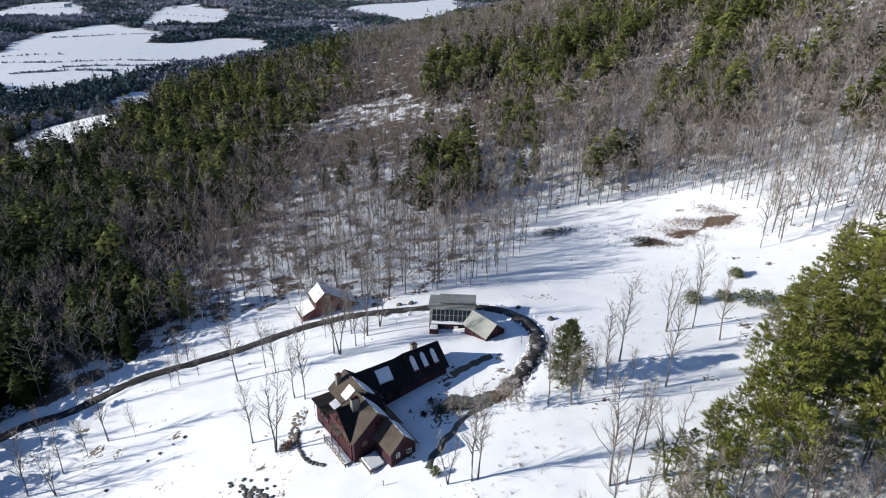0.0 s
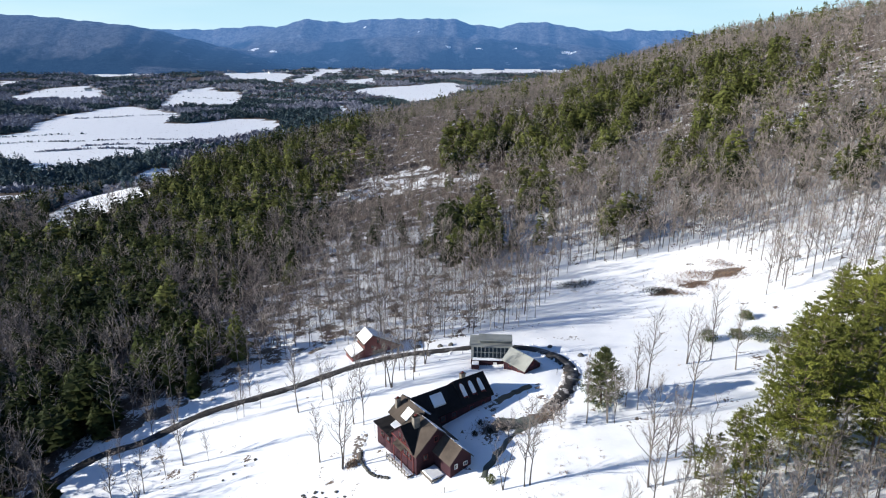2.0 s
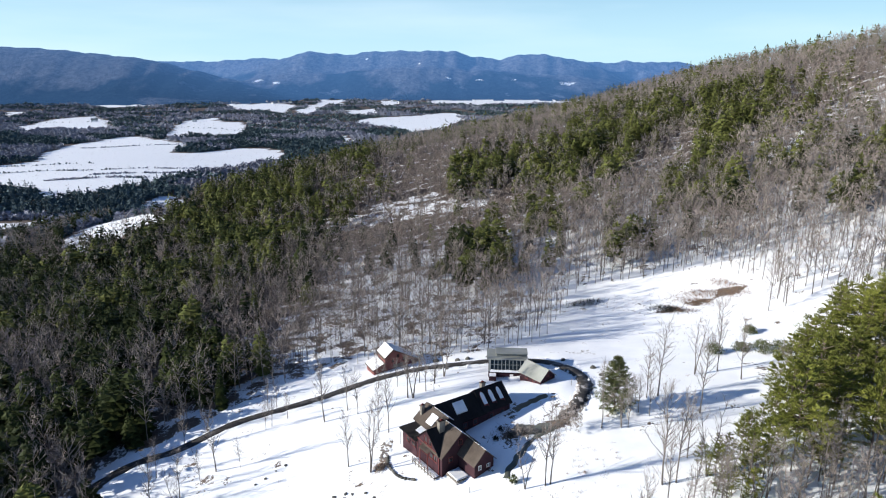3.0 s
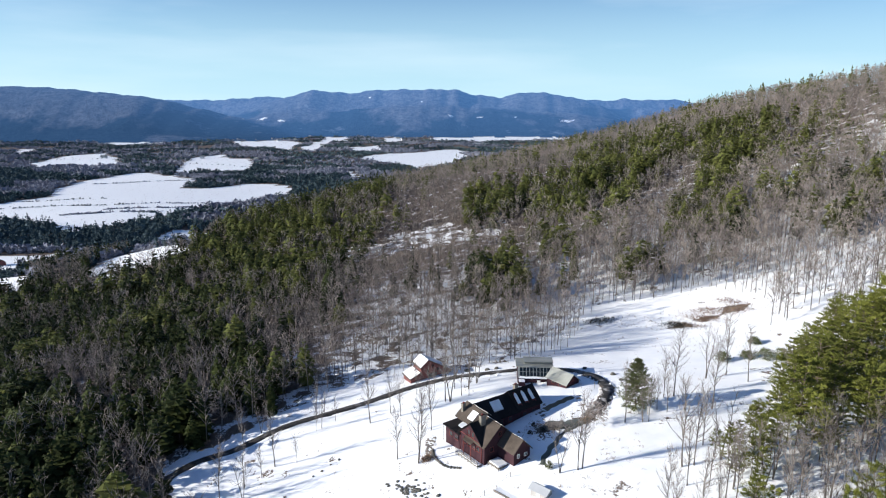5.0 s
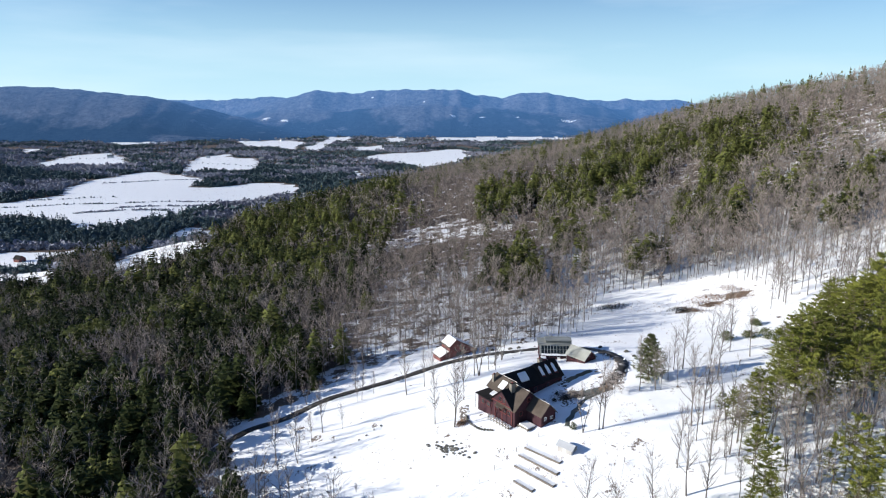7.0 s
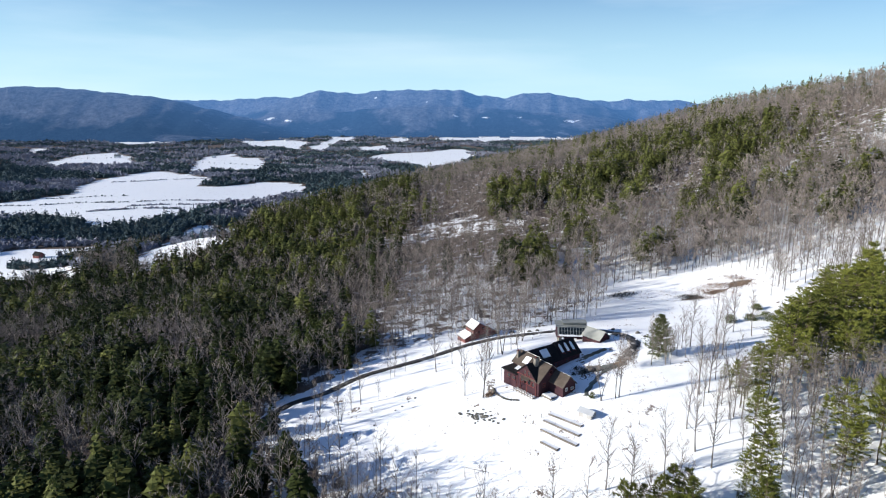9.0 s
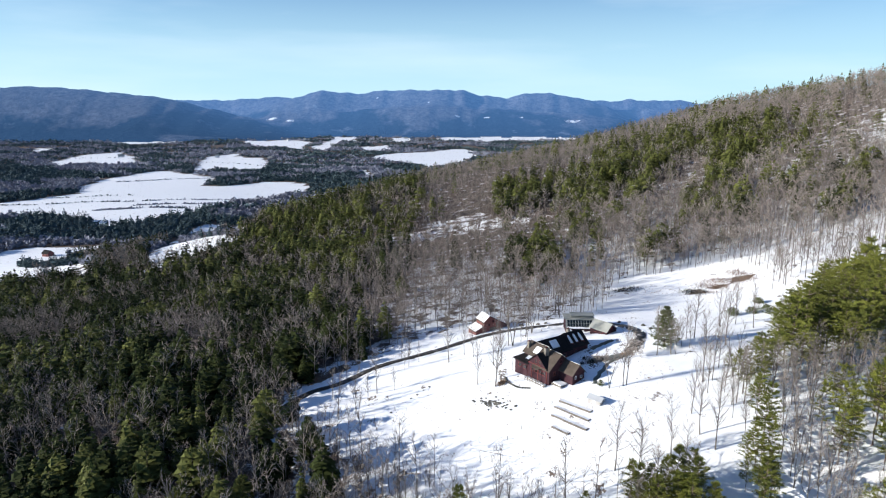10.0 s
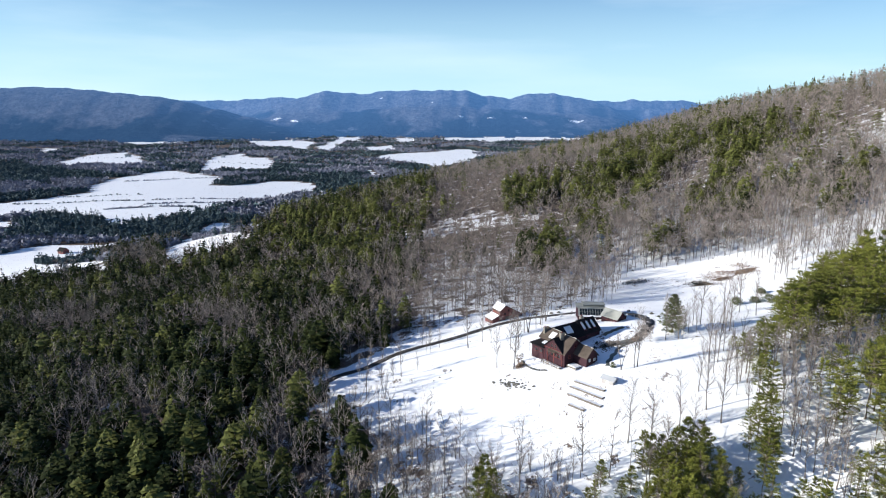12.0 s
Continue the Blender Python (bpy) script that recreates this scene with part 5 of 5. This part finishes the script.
def build_barn():
    b = root("barn", -26.2, 32.4, -5.5, 28, "red-brown board barn with snowy gable roof and lean-to", "barn")
    front = [(0, -2.5), (11, -2.5), (11, 1.9), (2.6, 6.6), (0, 4.5)]
    part("wall", solid([[(x, 0, z) for x, z in front], [(x, 6.0, z) for x, z in front[::-1]], [(0, 0, -2.5), (0, 0, 4.5), (0, 6, 4.5), (0, 6, -2.5)], [(11, 0, -2.5), (11, 6, -2.5), (11, 6, 1.9), (11, 0, 1.9)]]), M_BARN, b)
    for x, z, dx in ((-0.5, 4.34, -0.3), (11.6, 1.81, 0.3)):
        c = [(2.6, -0.4, 6.86), (2.6, 6.4, 6.86), (x, 6.4, z), (x, -0.4, z)]
        part("roof_plane", slab(c if dx < 0 else c[::-1], 0.2), M_ROOF, b)
        c = [(2.6 + dx * 0.3, -0.2, 6.9), (2.6 + dx * 0.3, 6.2, 6.9), (x - dx, 6.2, z + 0.26), (x - dx, -0.2, z + 0.26)]
        part("roof_snow", slab(c if dx < 0 else c[::-1], 0.1), M_SNOW, b)
    part("wall", solid([[(-3.6, 0.3, -2), (0, 0.3, -2), (0, 0.3, 2.6), (-3.6, 0.3, 1.0)], [(-3.6, 6.2, -2), (-3.6, 6.2, 1.0), (0, 6.2, 2.6), (0, 6.2, -2)], [(-3.6, 0.3, -2), (-3.6, 0.3, 1.0), (-3.6, 6.2, 1.0), (-3.6, 6.2, -2)]]), M_BARN, b)
    part("roof_plane", slab([(0, 0, 2.85), (0, 6.5, 2.85), (-4.1, 6.5, 1.05), (-4.1, 0, 1.05)], 0.18), M_ROOF, b)
    part("roof_snow", slab([(-0.3, 0.1, 2.83), (-0.3, 6.4, 2.83), (-3.9, 6.4, 1.25), (-3.9, 0.1, 1.25)], 0.1), M_SNOW, b)
    for a, z in ((2.4, 3.2), (6.0, 3.2), (4.2, 4.6)):
        window(b, a, 0.0, z - 0.6, 0.8, 1.0, "b", -1)
    d = part("door", box(2.6, 5.8, -0.08, 0.0, -1.0, 2.0), M_GREY, b, "weathered sliding door")
    part("track", box(2.2, 6.2, -0.14, 0.0, 2.0, 2.15), M_TRIM, d)
    part("door", box(9.6, 11.6, -0.06, 0.02, -1.0, 1.3), M_GREY, b)


def far_buildings():
    """Houses and a barn out on the valley floor."""
    rng = random.Random(91)
    rows = [(-540, 546, 11, 8, 4.0, M_BARN, M_DARKROOF, "red-brown barn standing in the snowy valley field", "barn")]
    for x, y in ((-1090, 3230), (-1010, 3330), (-930, 3180), (-860, 3240), (-1140, 3420), (-340, 3420), (-300, 3290), (-270, 3550), (-620, 2750), (-1500, 3320), (-1420, 3260), (-1250, 2090), (-900, 2080), (-690, 2010)):
        rows.append((x, y, rng.uniform(13, 22), rng.uniform(9, 13), rng.uniform(5, 8), M_WHITE, M_METALROOF, "small pale farmhouse far off in the valley", "house"))
    for x, y, a, b, tall, wall, roof, label, kind in rows:
        if ht(x, y) > VALLEY + 4:
            continue
        r = root("barn" if kind == "barn" else "farmhouse", x, y, ht(x, y), rng.uniform(-40, 40), label, kind, "" if kind == "barn" else "valley farmhouses")
        part("wall", gable_walls(-a / 2, a / 2, -b / 2, b / 2, -1.0, tall, tall + 0.4 * b, "a"), wall, r)
        gable_roof(r, -a / 2, a / 2, -b / 2, b / 2, tall, tall + 0.4 * b, "a", roof, 0.6, 0.3)
        for k in (-0.25, 0.25):
            window(r, k * a, -b / 2, 0.4 * tall, 1.6, 1.8, "b", -1)


build_house()
build_railing()
build_deck()
build_studio()
build_barn()
far_buildings()


# ---- things round the house ----
def rock_mesh(seed, mat, snow=None):
    bm = bmesh.new()
    bmesh.ops.create_icosphere(bm, subdivisions=2, radius=0.5)
    for v in bm.verts:
        v.co *= 1 + 0.35 * noise.noise(v.co * 2.2 + Vector((seed * 7.1, 0, 0)))
        v.co.z = max(v.co.z * 0.75, -0.2)
    me = bpy.data.meshes.new("rock")
    bm.to_mesh(me)
    bm.free()
    me.materials.append(mat)
    return me


def scatter_rocks():
    rng = random.Random(9)
    meshes = [rock_mesh(k, M_ROCK) for k in range(5)]
    for k in range(64):
        u, v = rng.gauss(0, 1), rng.gauss(0, 1)
        x, y = -25.2 + 2.6 * u, -27.6 - 1.5 * u + 1.5 * v
        ob = new("rock", meshes[k % 5])
        ob.matrix_basis = pose(x, y, ht(x, y) + 0.05, 0, 0, rng.uniform(0, 360)) @ Matrix.Diagonal((rng.uniform(.5, 1.15), rng.uniform(.5, 0.95), rng.uniform(.5, 0.9), 1))
        tagged(ob, "dark weathered garden rock poking out of the snow", "rock", "rocks on the lawn")
    for k, (x, y, s) in enumerate(((-46, -9, 0.8), (-50, -12.5, 0.7), (-52, -14, 0.6), (-48, -10.5, 0.5), (-58, -20, 0.7), (-9.5, 29, 1.6), (-7.5, 28.6, 1.3), (-4.5, 34, 1.8), (-11, 35.5, 2.0), (-1.5, 34.5, 1.6), (26, 28, 1.4), (33, 20, 1.8), (34, 14, 1.5))):
        ob = new("boulder", meshes[k % 5])
        ob.matrix_basis = pose(x, y, ht(x, y) + 0.1, 0, 0, 50 * k) @ Matrix.Scale(s, 4)
        tagged(ob, "grey boulder half buried in the snow", "boulder", "boulders")


def raised_bed(x0, y0, x1, y1, wide):
    d = Vector((x1 - x0, y1 - y0))
    n = d.length
    slope = math.degrees(math.atan2(ht(x1, y1) - ht(x0, y0), n))
    r = new("raised_bed")
    r.matrix_basis = pose((x0 + x1) / 2, (y0 + y1) / 2, (ht(x0, y0) + ht(x1, y1)) / 2, 0, -slope, math.degrees(math.atan2(d.y, d.x)))
    tagged(r, "long timber garden bed filled with snow", "garden bed", "garden beds")
    for b0, b1, a0, a1 in ((-wide, -wide + 0.14, -n / 2, n / 2), (wide - 0.14, wide, -n / 2, n / 2), (-wide + 0.14, wide - 0.14, -n / 2, -n / 2 + 0.14), (-wide + 0.14, wide - 0.14, n / 2 - 0.14, n / 2)):
        part("board", box(a0, a1, b0, b1, -0.8, 0.30 if b1 < 0 or a0 > 0 else 0.10), M_GREY, r)
    part("snow_fill", box(-n / 2 + 0.15, n / 2 - 0.15, -wide + 0.15, wide + 0.9, -0.6, 0.22, 0.08), M_SNOW, r)


def build_shed():
    s = root("garden_shed", 4.2, -36.8, ht(4.2, -36.8) - 0.1, -42, "small garden shed with pale snow-dusted roof", "shed")
    part("wall", gable_walls(-2.0, 2.0, -1.25, 1.25, -0.8, 1.4, 2.2, "a"), M_PALEBOARD, s)
    gable_roof(s, -2.0, 2.0, -1.25, 1.25, 1.4, 2.2, "a", M_PALEROOF, 0.3, 0.12)
    part("door", box(-0.45, 0.45, -1.31, -1.25, -0.4, 1.2), M_WHITE, s)


def fence(points, tall, label):
    f = new("fence")
    x0, y0 = points[0]
    f.matrix_basis = pose(x0, y0, ht(x0, y0))
    tagged(f, label, "fence")
    tops = []
    for x, y in points:
        z = ht(x, y) - ht(x0, y0)
        part("post", box(x - x0 - 0.06, x - x0 + 0.06, y - y0 - 0.06, y - y0 + 0.06, z - 0.4, z + tall), M_GREY, f)
        tops.append(Vector((x - x0, y - y0, z)))
    for a, b in zip(tops, tops[1:]):
        for up in (0.45, 0.9):
            w = Build()
            w.tube([a + Vector((0, 0, up * tall)), b + Vector((0, 0, up * tall))], [0.012, 0.012], 4, 0)
            ob = new("wire", fast_mesh("wire", w.arrays(), [M_GREY]))
            ob.parent = f


def bush(name, x, y, wide, tall, seed, mat, label, group, count=46, leaf=0.34):
    rng = random.Random(seed)
    t, c = Build(), Build()
    for k in range(7):
        w = any_way(rng, 1.2)
        w.z = abs(w.z)
        t.tube([Vector((0, 0, -0.2)), Vector((w.x * wide * 0.35, w.y * wide * 0.35, tall * 0.7 * w.z))], [0.05, 0.015], 3, 0)
    for k in range(count):
        a, r, u = rng.uniform(0, 6.28), rng.random() ** 0.5, rng.random()
        lim = (1 - (2 * u - 0.7) ** 2 * 0.5)
        tuft(c, rng, Vector((math.cos(a) * r * wide / 2 * lim, math.sin(a) * r * wide / 2 * lim, tall * (0.08 + 0.85 * u))), 0.16 * wide, 7, leaf, 0, 0.8)
    o = new(name)
    o.matrix_basis = pose(x, y, ht(x, y))
    tagged(o, label, "bush", group)
    for nm, b, m in (("stems", t, M_PINEBARK), ("foliage", c, mat)):
        ob = new(nm, fast_mesh(nm, b.arrays(), [m]))
        ob.parent = o


def twig_heap(name, label, cx, cy, rx, ry, turn, tall, seed, count, mat, length=1.6):
    """A tangle of cut brush: many thin sticks in a low heap."""
    rng = random.Random(seed)
    b = Build()
    c, s = math.cos(radians(turn)), math.sin(radians(turn))
    for _ in range(count):
        u, v = rng.gauss(0, 0.45), rng.gauss(0, 0.45)
        x, y = u * rx * c - v * ry * s, u * rx * s + v * ry * c
        z = ht(cx + x, cy + y) - ht(cx, cy) + tall * max(0.05, 1 - u * u - v * v) * rng.random()
        w = any_way(rng, 0.5)
        p, q = Vector((x, y, z)), Vector((x, y, z)) + w * length * rng.uniform(0.5, 1.2)
        side = w.cross(any_way(rng)).normalized() * rng.uniform(0.03, 0.09)
        b.tri(p - side, p + side, q, 0)
    ob = new(name, fast_mesh(name, b.arrays(), [mat]))
    ob.matrix_basis = pose(cx, cy, ht(cx, cy))
    return tagged(ob, label, "brush", kind="stuff")


def weeds():
    """Dead stalks that poke through the snow, in loose drifts."""
    rng = random.Random(77)
    b = Build()
    for cx, cy, rx, ry, count in ((-12, -50, 16, 8, 60), (14, -42, 10, 9, 70), (22, -28, 10, 8, 50), (-35, -48, 10, 8, 40), (-3, -42, 8, 7, 40), (45, 8, 10, 14, 40), (62, 45, 14, 14, 60), (-45, -25, 14, 12, 40), (60, 75, 16, 10, 70), (-60, 22, 10, 4, 40)):
        for _ in range(count):
            x, y = cx + rng.gauss(0, 0.5) * rx, cy + rng.gauss(0, 0.5) * ry
            p = Vector((x, y, ht(x, y) - 0.05))
            for _ in range(rng.randint(3, 9)):
                w = any_way(rng, 1.6)
                w.z = abs(w.z)
                o = p + Vector((rng.gauss(0, 0.22), rng.gauss(0, 0.22), 0))
                side = w.cross(any_way(rng)).normalized() * 0.035
                b.tri(o - side, o + side, o + w * rng.uniform(0.3, 0.9), 0)
    tagged(new("dead_weeds", fast_mesh("dead_weeds", b.arrays(), [M_BRUSH])), "dry brown weed stalks poking through the snow", "weeds", kind="stuff")


def stone_wall(points, label):
    """Rough stones laid along a line, each its own piece."""
    rng = random.Random(31)
    meshes = [rock_mesh(40 + k, M_ROCK) for k in range(4)]
    line = smooth_line(points, 0.75)
    r = new("stone_wall")
    x0, y0 = line[0]
    r.matrix_basis = pose(x0, y0, ht(x0, y0))
    tagged(r, label, "stone wall")
    for n, (x, y) in enumerate(line):
        ob = new("stone", meshes[n % 4])
        ob.parent = r
        ob.matrix_basis = pose(x - x0, y - y0, ht(x, y) - ht(x0, y0) + 0.12, 0, 0, rng.uniform(0, 360)) @ Matrix.Diagonal((rng.uniform(.7, 1.0), rng.uniform(.6, .9), rng.uniform(.6, .9), 1))


def stone_steps():
    """A strip of flat stones, bare and snowy in turn, each its own piece."""
    rng = random.Random(37)
    meshes = [rock_mesh(60 + k, (M_STEP, M_SNOW, M_STEP)[k % 3]) for k in range(6)]
    r = new("stone_path")
    r.matrix_basis = pose(-21.3, -11.5, ht(-21.3, -11.5))
    tagged(r, "strip of brown stepping stones patched with snow", "stone path")
    for k in range(64):
        u, v = rng.uniform(-5.6, 5.4), rng.uniform(-1.25, 1.25)
        x, y = -21.3 + v + 0.02 * u * u, -11.5 + u - 0.35 * v
        ob = new("stone", meshes[k % 6])
        ob.parent = r
        ob.matrix_basis = pose(x + 21.3, y + 11.5, ht(x, y) - ht(-21.3, -11.5) + 0.05, 0, 0, rng.uniform(0, 360)) @ Matrix.Diagonal((rng.uniform(.7, 1.3), rng.uniform(.6, 1.0), rng.uniform(.16, .34), 1))


M_STEP = varied("brown_stone", (0.15, 0.12, 0.10), (0.30, 0.26, 0.225), 2.0, 0.9, 0.6, 0.05)


def build_garden():
    scatter_rocks()
    for row in ((-5.6, -32.6, 2.1, -41.0, 0.75), (-7.4, -35.2, 0.9, -44.7, 0.75), (-8.7, -38.8, -0.4, -48.4, 0.75), (-9.3, -44.0, -5.4, -48.6, 0.7)):
        raised_bed(*row)
    build_shed()
    fence([(-2.0, -29.3), (-8.2, -34.0), (-14.1, -39.0), (-18.0, -42.5), (-22.2, -45.9), (-26.2, -49.3), (-30.0, -52.2)], 1.3, "sparse wire fence with thin weathered posts across the snow")
    fence([(16.5, -44.5), (12.0, -57.0), (20.0, -57.5), (27.5, -48.0), (31.0, -38.0)], 1.2, "sagging wire fence on thin posts along the lower lawn")
    stone_wall([(-20.6, -13.5), (-20.2, -16.4), (-18.4, -19.8), (-16.6, -21.7), (-13.9, -22.9)], "low curved wall of dark stones in the snow")
    stone_steps()
    twig_heap("brush_pile", "brown heap of cut brush at the foot of the stone path", -22.0, -16.9, 1.6, 1.8, -12, 0.9, 71, 420, M_BRUSH, 1.0)
    for n, (x, y, rx, ry, turn, count) in enumerate(((78, 69, 12, 3.2, -50, 420), (87, 71, 15, 4.0, -30, 520), (92, 78, 11, 3.2, -60, 320), (81, 77, 8, 2.6, -20, 200), (72, 64, 7, 2.0, -40, 140))):
        twig_heap("brush_pile", "low tangle of brown brush at the edge of the clearing", x, y, rx, ry, turn, 1.2, 720 + n, count, M_BRUSH, 1.9)
    twig_heap("brush_pile", "grey-green tangle of low brush in the snow", 68, 67, 7, 3, -40, 1.3, 73, 700, M_SHRUB, 1.5)
    twig_heap("brush_pile", "dark low brush against the edge of the woods", 42, 81, 8, 3, 5, 1.6, 74, 700, M_SHRUB, 1.5)
    twig_heap("brush_pile", "grey tangle of bare garden shrubs beside the house", 9.5, -12.0, 6, 3.0, -15, 1.4, 75, 620, M_TWIG, 1.3)
    twig_heap("brush_pile", "dry brown weeds beside the end of the driveway", 19.5, -9.5, 6, 1.8, 48, 0.4, 76, 420, M_BRUSH, 0.7)
    weeds()
    k = 0
    for x, y, w, t in ((5.5, -9.8, 1.6, 0.9), (4.2, -13.4, 1.5, 0.8), (7.5, -13.0, 1.8, 1.0), (11.0, -13.2, 1.6, 0.9)):
        k += 1
        bush("bush", x, y, w, t, 400 + k, M_SHRUB, "dark leafy shrub in the garden beside the house", "garden shrubs", 26, 0.3)
    bush("bush", 7.0, -28.5, 1.9, 1.9, 450, M_SPRUCE, "round clipped evergreen bush in the snow", "", 60, 0.26)
    for n, (x, y, w, t) in enumerate(((67.3, 23.5, 5.2, 3.0), (78.5, 20.5, 6.0, 3.2), (82.0, 18.0, 6.5, 3.4), (86.5, 16.0, 6.0, 3.4), (82.1, 35.5, 4.0, 2.2), (74.5, 23.5, 4.4, 2.2))):
        bush("bush", x, y, w, t, 460 + n, M_SPRUCE, "spreading dark green juniper bush on the snowy slope", "junipers on the slope", 110, 0.42)
    # a young oak that keeps its dry leaves
    rng = random.Random(81)
    t, c = bare_tree(81, 7, 20, 6, 6, 0.02, 0.25)
    for _ in range(150):
        a, r = rng.uniform(0, 6.28), rng.random() ** 0.5 * 2.6
        tuft(c, rng, Vector((math.cos(a) * r, math.sin(a) * r, rng.uniform(1.4, 6.0))), 0.4, 7, 0.32, 2, 0.9)
    o = tree_thing("oak_tree", t, c, M_BARK, M_TWIG, "small oak holding reddish dry leaves beside the driveway")
    o.children[1].data.materials.append(M_DRYLEAF)
    o.matrix_basis = pose(21.0, -14.0, ht(21.0, -14.0))
    # a bare pole on the lawn
    p = Build()
    p.tube([Vector((0, 0, -0.3)), Vector((0.03, 0, 2.2)), Vector((0, 0, 4.6))], [0.07, 0.06, 0.05], 8, 0)
    ob = new("pole", fast_mesh("pole", p.arrays(), [M_GREY]))
    ob.matrix_basis = pose(-18.1, -9.1, ht(-18.1, -9.1))
    tagged(ob, "thin weathered wooden pole standing in the snow", "pole")
    q = Build()
    q.tube([Vector((0, 0, -0.3)), Vector((0, 0, 1.5))], [0.06, 0.05], 6, 0)
    q.tube([Vector((0, 0, 1.5)), Vector((0, 0, 1.56)), Vector((0, 0, 1.85)), Vector((0, 0, 1.95))], [0.06, 0.14, 0.12, 0.02], 6, 0)
    ob = new("lamp_post", fast_mesh("lamp_post", q.arrays(), [M_GREY]))
    ob.matrix_basis = pose(25.0, 8.4, ht(25.0, 8.4))
    tagged(ob, "short dark lamp post in the snow beside the driveway", "lamp post")
    # metal frame of a game goal on the lower lawn
    g = root("goal_frame", -27, -52, ht(-27, -52), -18, "thin metal goal frame standing in the snow", "goal")
    for a0, a1, b0, b1, z0, z1 in ((-3.3, -3.2, -0.05, 0.05, -1.0, 2.0), (3.2, 3.3, -0.05, 0.05, -0.6, 2.0), (-3.3, 3.3, -0.05, 0.05, 2.0, 2.1), (-3.3, -3.2, 0.05, 2.0, -0.6, -0.5), (3.2, 3.3, 0.05, 2.0, 0.0, 0.1)):
        part("bar", box(a0, a1, b0, b1, z0, z1), M_GREY, g)


build_garden()
ribbon("path", smooth_line([(20.5, -8.5), (17, -12), (13, -15), (10.3, -18.5), (8, -22), (6.3, -25), (5.6, -27)], 0.9), [(-1.0, -0.4), (-0.7, 0.06), (0, 0.1), (0.7, 0.06), (1.0, -0.4)], [M_POND],
       "dark wet garden path of mud and dead grass", "path", "structure", 0.5)
# a dark strip stands in for a deeper shadow band on the snow
ribbon("path", smooth_line([(9.6, -1.2), (11.6, 0.6), (13.9, 2.2), (16.0, 3.4), (18.2, 4.6)], 0.7), [(-1.2, -0.4), (-0.9, 0.05), (0, 0.08), (0.9, 0.05), (1.2, -0.4)], [M_SNOWSHADE],
       "dark band of shadow painted over the snow beside the house", "path", "structure", 0.4)
ribbon("water", smooth_line([(8.6, -9.2), (11.0, -10.6), (14.0, -11.4), (17.6, -11.0)], 0.7), [(-2.9, -0.5), (-2.3, 0.05), (0, 0.07), (2.3, 0.05), (2.9, -0.5)], [M_POND],
       "small dark garden pond edged with snow", "pond", "structure", 0.5)
